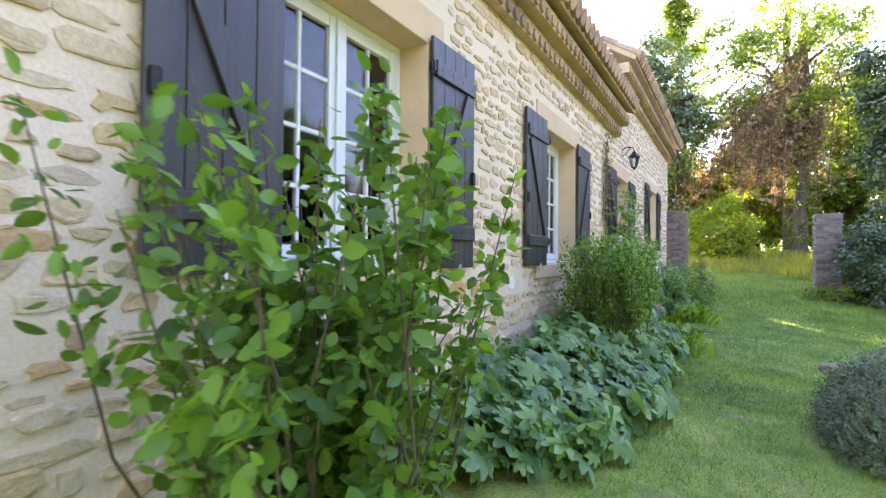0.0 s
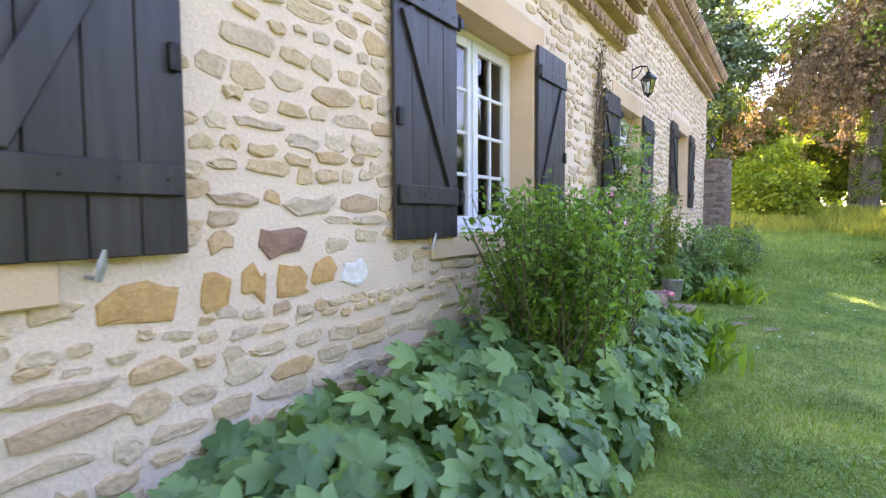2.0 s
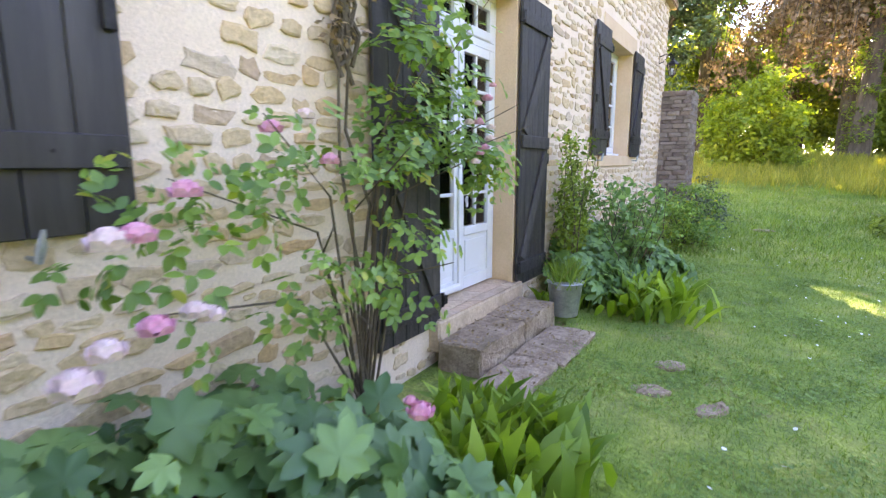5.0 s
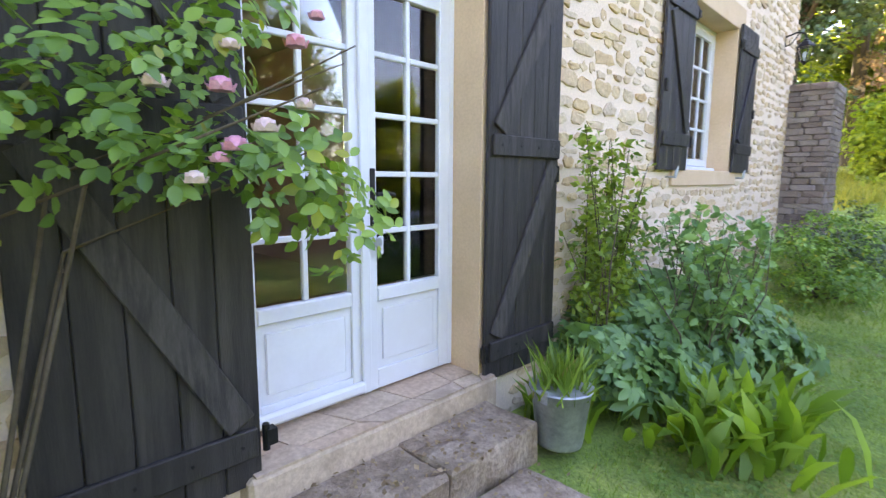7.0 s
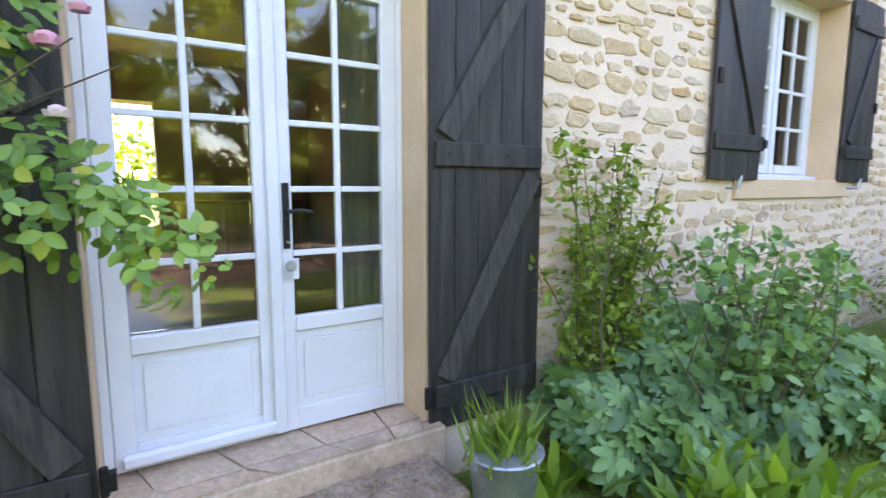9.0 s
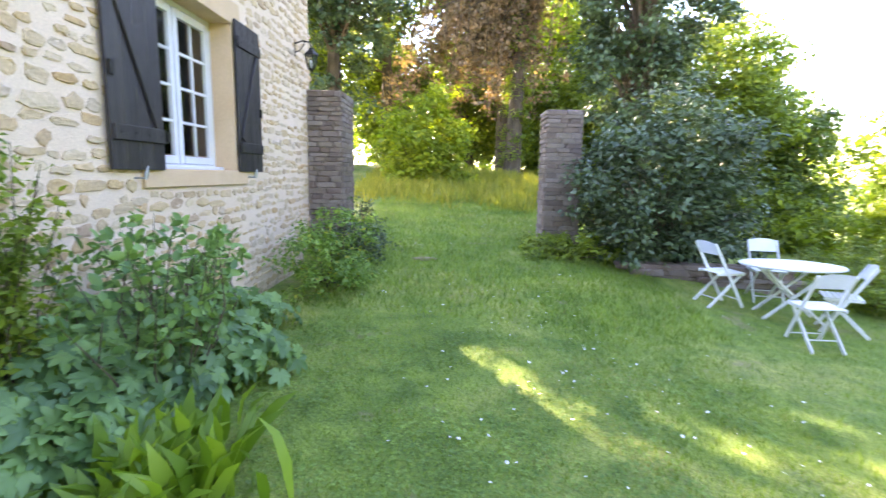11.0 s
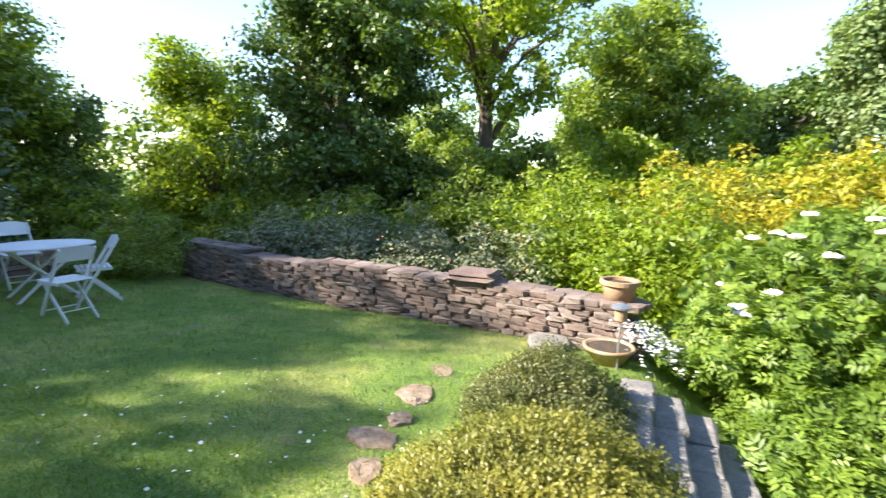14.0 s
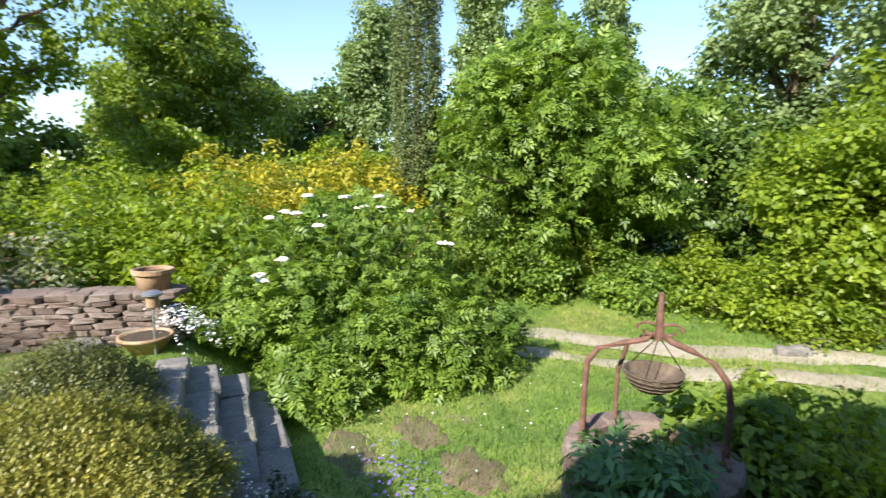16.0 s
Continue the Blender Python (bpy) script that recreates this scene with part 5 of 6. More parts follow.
def climbing_rose():
    r = np.random.default_rng(71)
    t = thing("climbing_rose", "climbing rose bush with pink blooms beside the door", "rose", Matrix.Translation((0.25, 5.2, 0.0)))
    for tip in ((0.2, -1.2, 1.35), (0.3, -1.35, 1.0), (0.25, -0.9, 1.55), (0.15, 0.85, 2.35), (0.1, 0.3, 2.5), (0.25, 0.1, 1.9), (0.5, -0.45, 1.45), (0.45, -0.8, 1.2), (0.55, -0.75, 0.85), (0.35, 0.9, 1.75), (0.5, 0.7, 1.6), (0.6, -0.3, 1.0), (0.15, 1.0, 1.75), (0.2, 0.9, 1.5)):
        b = Vector((-0.14 + r.normal(0, 0.02), -0.02 + r.normal(0, 0.05), 0))
        tp = Vector(tip)
        m = Vector((b.x + 0.05 + r.normal(0, 0.05), b.y + 0.3 * tp.y + r.normal(0, 0.08), min(1.5, tp.z * 0.8)))
        bm = tube(bmesh.new(), [b, b.lerp(m, 0.6), m, m.lerp(tp, 0.6), tp], [0.009, 0.007, 0.006, 0.004, 0.002], 6)
        part("stem", bm, M_TWIG, t)
    up_mass = np.stack([r.uniform(-0.08, 0.26, 46), r.uniform(-0.05, 0.80, 46), 1.36 + 0.95 * r.random(46) ** 1.2], 1)
    k = r.random(8)[:, None]
    hang = (1 - k) * np.array([0.12, 0.8, 1.55]) + k * np.array([0.05, 1.14, 1.12]) + r.normal(0, 0.03, (8, 3))
    side = np.stack([r.uniform(0.0, 0.40, 26), r.uniform(-1.4, 0.0, 26), r.uniform(0.65, 1.6, 26)], 1)
    c = np.concatenate([up_mass, hang, side])
    foliage("leaves", r, c, 0.17, 8, 0.115, L_ROSE, t, ROSE_LEAF, (0.55, 0, 0.7), 0.5)
    spots = [(0.45, -1.48, 1.21), (0.45, -1.42, 1.22), (0.55, -1.55, 1.01), (0.55, -1.61, 0.96), (0.45, -1.4, 1.0), (0.4, -1.27, 1.0), (0.7, -0.68, 0.54), (0.15, -0.79, 1.5), (0.13, -0.61, 1.56), (0.25, -1.18, 1.3), (0.15, -0.51, 1.39), (0.4, -1.23, 0.98), (0.25, 0.69, 1.52), (0.2, 0.63, 1.72), (0.25, 0.44, 1.6), (0.23, 0.59, 1.61), (0.25, 0.57, 1.44), (0.17, 0.85, 1.6), (0.15, 0.84, 1.77), (0.15, 0.91, 1.86), (0.25, 0.51, 1.39), (0.25, 0.61, 1.47), (0.65, -0.67, 0.57)]
    for i, p in enumerate(spots):
        bm = bmesh.new()
        rose_head(bm, p, (0.062, 0.055, 0.05)[i % 3] if i < 12 else (0.045, 0.032, 0.038)[i % 3], r)
        pale = i % 3 == 2 or i in (0, 3, 12, 13)
        part("bloom", bm, M_PALE if pale else M_PINK, t, "faded pale pink rose bloom" if pale else "pink rose bloom")


climbing_rose()


def bare_vine(y, z0, z1):
    r = np.random.default_rng(75)
    t = thing("bare_vine", "tangle of bare brown vine stems on the wall", "vine", Matrix.Translation((0.03, y, 0)))
    for k in range(11):
        a = z0 + (z1 - z0) * r.uniform(0, 0.25) if k > 1 else 0.0
        b = z1 - (z1 - z0) * r.uniform(0, 0.4)
        pts = [(0.012 + 0.02 * r.random(), r.normal(0, 0.05) + 0.05 * math.sin(q * 5 + k), a + (b - a) * q) for q in np.linspace(0, 1, 9)]
        part("stem", tube(bmesh.new(), pts, list(np.linspace(0.013, 0.004, 9)), 5), M_TWIG, t)
    c = np.stack([r.uniform(0.0, 0.06, 40), r.normal(0, 0.08, 40), r.uniform(z0 + 0.2, z1, 40)], 1)
    foliage("dead_leaves", r, c, 0.07, 8, 0.045, L_BROWN, t, SMALL)


bare_vine(5.18, 1.7, 3.25)
wands("climber", "tall thin climbing plant on the wall beside the shutter", 0.22, 8.35, 0.0, (0.12, 0.30), 1.72, 22, 0.06, L_CLIMBER, 72, 150)
wands("leafy_shrub", "dense blue-green leafy shrub near the far window", 0.62, 9.1, 0.0, (0.26, 0.42), 1.25, 50, 0.075, L_LOBED, 73, 46)
shrub("rose_bush", "dark green rose bush with few pale flowers", 0.75, 12.4, 0.0, (0.6, 0.95, 0.62), 90, 60, 0.06, L_ROSE, 74)
shrub("dark_shrub", "dark green shrub at the house corner", 0.9, 13.6, ground_z(0.9, 13.6), (0.5, 0.6, 0.5), 50, 50, 0.06, L_DARK, 75)
sprig_shrub("golden_shrub", "rounded golden yellow-green shrub at the lawn edge", 5.0, 5.84, -0.42, (0.76, 0.84, 0.54), 11000, 0.092, L_GOLDEN_SHRUB, 76)
sprig_shrub("low_shrub", "rounded grey-green low shrub behind the golden one", 6.45, 6.05, -0.55, (0.74, 0.66, 0.56), 6000, 0.09, L_OLIVE, 77)
sprig_shrub("lavender_shrub", "grey-green clipped shrub at the edge of the lawn", 2.84, 1.6, -0.15, (0.42, 0.8, 0.66), 3600, 0.11, M_SILVER, 78)
shrub("step_shrub", "small dark shrub with white flowers beside steps", 5.1, 4.7, -0.95, (0.24, 0.24, 0.26), 30, 50, 0.035, L_DARK, 79, 0.1, SMALL, 10, 0.3)
shrub("laurel", "large dark green laurel shrub beside the gate pier", 5.9, 15.2, ground_z(5.9, 15.2), (1.55, 1.4, 1.75), 420, 60, 0.11, L_DARK, 80, 0.3, LEAF, 40, 0.55)
shrub("clipped_hedge", "rounded green hedge behind the garden table", 8.75, 13.85, ground_z(8.75, 13.85), (1.1, 0.85, 0.66), 220, 70, 0.055, L_TREE, 81, 0.22, LEAF, 30, 0.5)
shrub("pier_weeds", "low green weeds at the foot of the pier", 4.3, 14.6, ground_z(4.3, 14.6), (0.9, 0.55, 0.3), 60, 50, 0.08, L_TREE, 82, 0.15)
shrub("elder_shrub", "big fresh green elder shrub with flat white blossoms", 9.1, 3.5, -1.25, (1.3, 1.4, 1.15), 340, 36, 0.185, L_ELDER, 83, 0.30, PINNATE, 60, 0.45)
shrub("elder_shrub", "lower part of fresh green elder shrub with blossoms", 8.0, 2.6, -1.2, (0.95, 1.05, 0.78), 200, 34, 0.18, L_ELDER, 84, 0.27, PINNATE, 30, 0.4)
shrub("elder_shrub", "tall leafy back shoots of the elder shrub", 10.4, 3.0, -1.3, (1.2, 1.4, 1.5), 230, 28, 0.21, L_ELDER, 85, 0.34, PINNATE, 30, 0.45)
shrub("elder_shrub", "low leafy skirts of the elder shrub beside steps", 7.6, 4.0, -1.2, (0.6, 0.5, 0.42), 70, 26, 0.18, L_ELDER, 86, 0.24, PINNATE, 14, 0.35)
for i, (x, y, s) in enumerate(((11.2, 12.6, 1.0), (11.4, 11.0, 1.05), (11.2, 9.5, 0.95), (11.6, 8.0, 0.9))):
    shrub("grey_shrub", "grey-green shrub with reddish tips behind the garden wall", x, y, -1.2, (1.1, 1.1, 1.1 * s), 150, 60, 0.09, L_GREY, 90 + i, 0.26, LEAF, 20, 0.45)
for i, (x, y, sx, sz, mt) in enumerate(((13.5, 6.8, 1.7, 1.5, L_BRIGHT), (14.2, 9.6, 1.8, 1.6, L_TREE), (12.6, 5.0, 1.5, 1.5, L_BRIGHT), (15.5, 4.2, 1.9, 2.0, L_GOLD), (14.0, 1.8, 1.5, 1.9, L_GOLD), (16.5, 7.5, 2.0, 1.9, L_BRIGHT), (13.5, 12.5, 1.8, 1.3, L_TREE), (15, 15.5, 2.2, 1.6, L_TREE))):
    shrub("garden_shrub", "large sunlit yellow shrub beyond the garden" if mt is L_GOLD else "large fresh green shrub beyond the garden wall", x, y, ground_z(x, y) - 0.1, (sx, sx, sz), 240, 50, 0.13, mt, 100 + i, 0.38, LEAF, 24, 0.5)


r_belt = np.random.default_rng(140)
for i in range(15):
    a, d = radians(12 + 7.5 * i), r_belt.uniform(21, 27)
    x, y = 4 + d * math.sin(a), 6 + d * math.cos(a)
    shrub("belt_bush", "dense green bush in the belt beyond the garden", x, y, ground_z(x, y) - 0.2, (2.5, 2.5, r_belt.uniform(1.0, 1.9)), 110, 38, 0.26, L_TREE if i % 3 else L_BRIGHT, 141 + i, 0.6, LEAF, 8, 0.5)


def umbels():
    r = np.random.default_rng(120)
    for k in range(22):
        a, h = r.uniform(0, 2 * math.pi), r.uniform(0.1, 1.0)
        x = 8.9 + 1.5 * math.cos(a) * math.cos(h * 1.2)
        y = 3.3 + 1.6 * math.sin(a) * math.cos(h * 1.2)
        z = -1.25 + 0.95 + 1.5 * math.sin(h * 1.2)
        t = thing("elder_blossom", "flat cream-white elder flower head", "flower", Matrix.Translation((x, y, z)), "elder flower heads")
        bm = lathe(bmesh.new(), [(0.004, 0.026), (0.035, 0.03), (0.07, 0.018), (0.085, 0.004), (0.06, -0.006), (0.01, -0.012)], 11)
        for v in bm.verts:
            v.co += Vector(r.normal(0, 0.008, 3))
        part("umbel", bm, M_UMBEL, t)
        part("stalk", tube(bmesh.new(), [(0, 0, -0.16), (0, 0, 0.0)], 0.005, 5), L_STRAP, t)


umbels()


def tree(name, label, x, y, height, crown, crown_z, trunk_r, material, seed, n=140, per=90, leaf_size=0.16, clump_r=0.55, hollow=0.5, limbs=9, lobes=16, template=SMALL):
    """A tapered trunk with limbs and a crown of leaf clumps with gaps. crown: half sizes of the crown."""
    r = np.random.default_rng(seed)
    g = ground_z(x, y)
    t = thing(name, label, "tree", Matrix.Translation((x, y, g - 0.1)))
    lean = r.normal(0, 0.03 * height, 2)
    top = Vector((lean[0], lean[1], height * 0.8))
    bm = bmesh.new()
    mid = Vector((lean[0] * 0.2, lean[1] * 0.4, height * 0.4))
    tube(bm, [(0, 0, 0), (0, 0, 0.25), mid * 0.6, mid, mid.lerp(top, 0.5), top], [trunk_r * 1.5, trunk_r * 1.1, trunk_r * 0.95, trunk_r * 0.75, trunk_r * 0.45, trunk_r * 0.12], 9)
    c = np.concatenate([boughs(r, (lean[0], lean[1], crown_z), (crown[0] * 1.04, crown[1] * 1.04, crown[2] * 1.06), int(n * 0.7), lobes), clumps(r, (lean[0], lean[1], crown_z - 0.12 * crown[2]), (crown[0] * 0.9, crown[1] * 0.9, crown[2] * 0.95), int(n * 0.45), hollow, False)])
    c = c[c[:, 2] > 0.25]
    for q in c[r.choice(len(c), min(limbs * 3, len(c)), False)]:
        k = min(max((q[2] - crown[2] * 0.5) / height, 0.15), 0.75)
        b = Vector((lean[0] * k, lean[1] * k, k * height))
        m = b.lerp(Vector(q), 0.5) + Vector((0, 0, 0.12 * crown[2]))
        tube(bm, [b, m, Vector(q)], [trunk_r * 0.38, trunk_r * 0.2, trunk_r * 0.04], 6)
    part("trunk", bm, M_BARK, t)
    foliage("crown", r, c, clump_r, int(per * (1.35 if template is SMALL else 0.45)), leaf_size * (0.84 if template is SMALL else 1.0), material, t, template, (0, 0, 0.6), 0.7)
    return t


wands("elder_shoots", "fresh upright elder shoots above the shrub", 9.1, 3.4, -0.7, (0.8, 0.9), 1.75, 70, 0.12, L_ELDER, 87, 40)
for i, (x, y, s) in enumerate(((11.6, 0.2, 1.0), (10.9, -0.9, 1.1), (12.5, -0.9, 1.5), (9.6, -2.6, 0.7), (8.6, -3.6, 0.9), (7.0, -3.6, 1.0), (11.5, -2.4, 1.3))):
    shrub("hedgerow_bush", "green leafy bush in the hedgerow along the track", x, y, ground_z(x, y) - 0.1, (0.95, 0.95, s), 130, 60, 0.1, L_BRIGHT if i > 3 else L_ELDER if i % 2 else L_TREE, 130 + i, 0.28, LEAF, 12, 0.4)
TREE = "broad leafy tree with full green crown"
tree("round_tree", "large rounded green tree beyond the garden", 30.0, 6.2, 12.0, (4.8, 4.8, 5.9), 5.7, 0.45, L_TREE, 201, 320, 120, 0.26, 0.9, 0.5, 12, 26)
tree("side_tree", "darker green tree behind the rounded tree", 37.0, -1.4, 9.5, (3.6, 3.6, 4.9), 4.9, 0.4, L_DEEP, 202, 190, 90, 0.32, 0.9)
tree("ash_tree", "tall loose green tree with open branches", 21.5, 11.4, 14.0, (4.0, 3.8, 5.2), 9.4, 0.32, L_BRIGHT, 203, 150, 110, 0.23, 0.72, 0.4, 14, 13)
tree("dark_tree", "dark green dense tree beyond the garden wall", 16.4, 14.5, 9.5, (2.9, 2.9, 5.3), 4.9, 0.3, L_DEEP, 204, 330, 110, 0.19, 0.65, 0.5, 12, 24)
tree("light_tree", "light green tree at the end of the garden wall", 17.0, 20.3, 7.5, (2.5, 2.5, 4.0), 3.6, 0.28, L_BRIGHT, 205, 230, 90, 0.18, 0.6)
tree("far_tree", TREE, 31.0, 17.4, 9.0, (3.8, 3.8, 4.2), 3.9, 0.4, L_TREE, 206, 180, 80, 0.30, 0.9)
tree("far_tree", TREE, 14.4, 31.6, 10.5, (3.4, 3.4, 5.2), 5.4, 0.35, L_TREE, 207, 230, 80, 0.25, 0.85)
tree("far_tree", TREE, 18.6, 31.5, 7.5, (2.5, 2.5, 3.3), 3.1, 0.3, L_DEEP, 208, 140, 80, 0.25, 0.8)
tree("ivy_tree", "tall dark ivy-clad evergreen tree beyond the pier", 8.8, 24.5, 13.0, (2.2, 2.2, 5.6), 7.6, 0.35, L_DARK, 209, 240, 80, 0.2, 0.55, 0.5, 18)
tree("vine_tree", "large tree hung with brown dry vines", 4.6, 28.5, 15.0, (4.2, 3.6, 4.4), 9.5, 0.5, L_TREE, 210, 150, 70, 0.22, 0.7, 0.25, 6)
tree("wood_tree", TREE, -4.2, 27.0, 12.0, (2.6, 2.6, 4.5), 7.0, 0.3, L_TREE, 211, 120, 80, 0.24, 0.75)
tree("wood_tree", TREE, -2.4, 26.0, 12.0, (2.4, 2.4, 4.6), 7.6, 0.3, L_DARK, 225, 150, 80, 0.22, 0.65)
tree("wood_tree", TREE, -3.2, 22.5, 9.0, (1.6, 1.6, 3.6), 6.0, 0.22, L_DARK, 212, 90, 80, 0.22, 0.65)
tree("wood_tree", TREE, 3.2, 40.0, 8.0, (3.4, 3.4, 3.4), 4.2, 0.35, L_BRIGHT, 213, 200, 70, 0.28, 0.9)
for i, (x, y) in enumerate(((-1.5, 34.0), (3.0, 33.5), (7.5, 32.0), (11.5, 31.5), (-5.5, 31.0))):
    tree("wood_tree", "dense shaded tree at the wood's edge", x, y, 7.5, (2.9, 2.6, 3.4), 3.8, 0.25, L_TREE, 270 + i, 210, 70, 0.26, 0.75)
tree("wood_tree", TREE, 7.0, 36.0, 12.0, (4.5, 4.0, 5.5), 6.5, 0.35, L_BRIGHT, 214, 220, 70, 0.3, 0.95)
tree("wood_tree", TREE, 13.0, 38.0, 13.0, (4.5, 4.0, 5.5), 7.0, 0.35, L_TREE, 215, 200, 70, 0.3, 0.95)
tree("walnut_tree", "broad sunlit green tree over the track", 11.7, -2.5, 5.8, (2.9, 2.8, 2.75), 3.35, 0.2, L_ELDER, 216, 330, 76, 0.30, 0.42, 0.55, 16, 26, PINNATE)
for i, (x, y, h, w, mt) in enumerate(((19.5, 9.6, 2.0, 2.2, L_TREE), (21.5, 6.2, 1.9, 2.3, L_BRIGHT), (20.0, 3.6, 1.8, 2.0, L_TREE), (22.0, 0.8, 2.1, 2.2, L_BRIGHT), (18.6, 12.4, 1.5, 2.0, L_DEEP), (25.0, 15.0, 2.2, 2.6, L_TREE), (20.5, 17.5, 1.6, 2.2, L_DEEP), (23.0, -3.0, 2.4, 2.4, L_TREE), (17.5, -4.6, 2.2, 2.2, L_DEEP), (15.5, -6.5, 2.1, 2.2, L_DEEP), (11.0, -8.5, 2.0, 2.2, L_DEEP), (8.0, -7.6, 1.9, 2.0, L_TREE))):
    tree("thicket_tree", "bushy fresh green small tree in the thicket", x, y, 2.1 * h, (w, w, 1.15 * h), 1.05 * h, 0.1, mt, 280 + i, 150, 66, 0.21, 0.5, 0.45, 6, 14)
tree("walnut_tree", "sunlit green tree over the track", 14.6, -1.6, 5.2, (2.1, 2.1, 1.9), 3.0, 0.2, L_TREE, 217, 240, 80, 0.17, 0.45)
tree("lime_tree", "bright yellow-green young tree by the track", 6.5, -4.6, 4.2, (1.9, 1.9, 1.7), 2.4, 0.12, L_BRIGHT, 218, 260, 80, 0.14, 0.4)
tree("tall_tree", "tall light green tree behind the track", 13.6, -13.0, 13.0, (3.2, 3.2, 5.0), 8.2, 0.35, L_POPLAR, 219, 230, 90, 0.24, 0.7)
tree("tall_tree", "tall light green tree behind the track", 7.0, -10.0, 10.0, (3.2, 3.2, 4.0), 6.0, 0.3, L_BRIGHT, 220, 220, 80, 0.22, 0.65)
tree("understory_tree", "dark shaded tree behind the track", 19.0, -7.0, 6.0, (3.2, 3.2, 3.4), 2.8, 0.25, L_DEEP, 221, 230, 70, 0.24, 0.7)
tree("understory_tree", "dark shaded tree behind the track", 13.4, -6.6, 5.5, (3.0, 3.0, 3.2), 2.7, 0.22, L_DEEP, 222, 230, 70, 0.22, 0.65)
for i, (x, y, h) in enumerate(((34.2, -4.2, 17.0), (30.4, -11.6, 18.0), (31.5, -15.5, 17.0), (27.0, -18.5, 18.0))):
    tree("poplar", "tall narrow pale green poplar beyond the trees", x, y, h, (1.8, 1.8, h * 0.44), h * 0.54, 0.25, L_POPLAR, 230 + i, 230, 60, 0.30, 0.7, 0.3, 6)


def cypress(x, y, h, w):
    r = np.random.default_rng(240)
    g = ground_z(x, y)
    t = thing("cypress", "tall narrow columnar cypress", "tree", Matrix.Translation((x, y, g)))
    part("trunk", tube(bmesh.new(), [(0, 0, -0.1), (0, 0, h * 0.5), (0, 0, h * 0.95)], [0.16, 0.1, 0.02], 8), M_BARK, t)
    n = 1500
    z = r.uniform(0.3, h, n)
    prof = w * np.clip(1.15 - (z / h) ** 3, 0.1, 1) * np.clip(z / 1.2, 0.35, 1)
    a = r.uniform(0, 2 * math.pi, n)
    rad = prof * (0.55 + 0.5 * r.random(n) + 0.05 * np.sin(3 * a + 2 * z))
    c = np.stack([rad * np.cos(a), rad * np.sin(a), z], 1)
    m = 40
    p = np.repeat(c, m, 0) + r.normal(0, 1, (n * m, 3)) * np.array([0.06, 0.06, 0.16])
    scatter("crown", SMALL, p, 0.06 * r.uniform(0.6, 1.4, n * m), frames_for(n * m, (0, 0, 0.2), 0.8, r), L_CYPRESS, t)


cypress(14.2, 0.35, 10.0, 0.60)


def conifer(x, y, h):
    r = np.random.default_rng(241)
    g = ground_z(x, y)
    t = thing("fir_tree", "tall open conifer with level branches", "tree", Matrix.Translation((x, y, g)))
    bm = tube(bmesh.new(), [(0, 0, -0.1), (0, 0, h * 0.5), (0, 0, h)], [0.3, 0.18, 0.03], 8)
    cs = []
    for k in range(60):
        z = h * (0.25 + 0.74 * k / 60)
        L = (h - z) * 0.36 + 0.25
        a = r.uniform(0, 2 * math.pi)
        tip = np.array([L * math.cos(a), L * math.sin(a), z + 0.15 * L])
        tube(bm, [(0, 0, z), tuple(tip)], [0.05, 0.01], 5)
        for q in np.linspace(0.2, 1, 8):
            cs.append(np.array([0, 0, z]) * (1 - q) + tip * q + r.normal(0, 0.12, 3))
    part("trunk", bm, M_BARK, t)
    foliage("crown", r, np.array(cs), 0.5, 34, 0.2, L_TREE, t, SMALL, (0, 0, 0.8), 0.5)


conifer(-1.0, 31.0, 16.0)


def sunny_bush():
    shrub("sunny_bush", "bright yellow-green sunlit bush at the wood's edge", 1.3, 22.5, ground_z(1.3, 22.5) - 0.2, (1.35, 1.3, 1.9), 260, 50, 0.16, L_BRIGHT, 250, 0.4, LEAF, 24, 0.5)


sunny_bush()


def dry_vines():
    r = np.random.default_rng(251)
    g = ground_z(4.6, 28.5)
    t = thing("dry_vines", "curtain of brown dry vines hanging from the tree", "vines", Matrix.Translation((3.4, 27.2, g)))
    bm = bmesh.new()
    cs = []
    for _ in range(90):
        x0, y0, z0 = r.normal(0, 1.5), r.normal(0, 0.8), r.uniform(6.5, 10.0)
        x1, z1 = x0 - abs(r.normal(0, 1.0)), r.uniform(2.2, 5.2)
        m = ((x0 + x1) / 2 - 0.1, y0, (z0 + z1) / 2 + 0.8)
        tube(bm, [(x0 * 0.6 + 0.8, y0, z0), m, (x1, y0 + r.normal(0, 0.3), z1)], [0.03, 0.02, 0.01], 4)
        for q in np.linspace(0.1, 1, 10):
            cs.append(np.array([x0 * 0.6 + 0.8, y0, z0]) * (1 - q) + np.array([x1, y0, z1]) * q + np.array([0, 0, 1.2 * q * (1 - q)]))
    part("tendril_net", bm, M_TWIG, t)["kind"] = "stuff"
    foliage("tangle", r, np.array(cs), 0.35, 20, 0.16, L_BROWN, t, SMALL, (0, 0, 0.1), 0.8)
    tr = thing("ivy_clad_tree", "tree trunk wrapped in sunlit ivy", "tree", Matrix.Translation((4.7, 27.6, g)))
    part("trunk", tube(bmesh.new(), [(0, 0, -0.2), (0.1, 0, 3), (0.3, 0, 7), (0.2, 0, 12)], [0.4, 0.3, 0.26, 0.12], 9), M_BARK, tr)
    z = r.uniform(0.2, 9, 220)
    a = r.uniform(0, 6.28, 220)
    foliage("ivy", r, np.stack([0.42 * np.cos(a) + 0.03 * z, 0.42 * np.sin(a), z], 1), 0.3, 26, 0.12, L_TREE, tr, LEAF)


dry_vines()


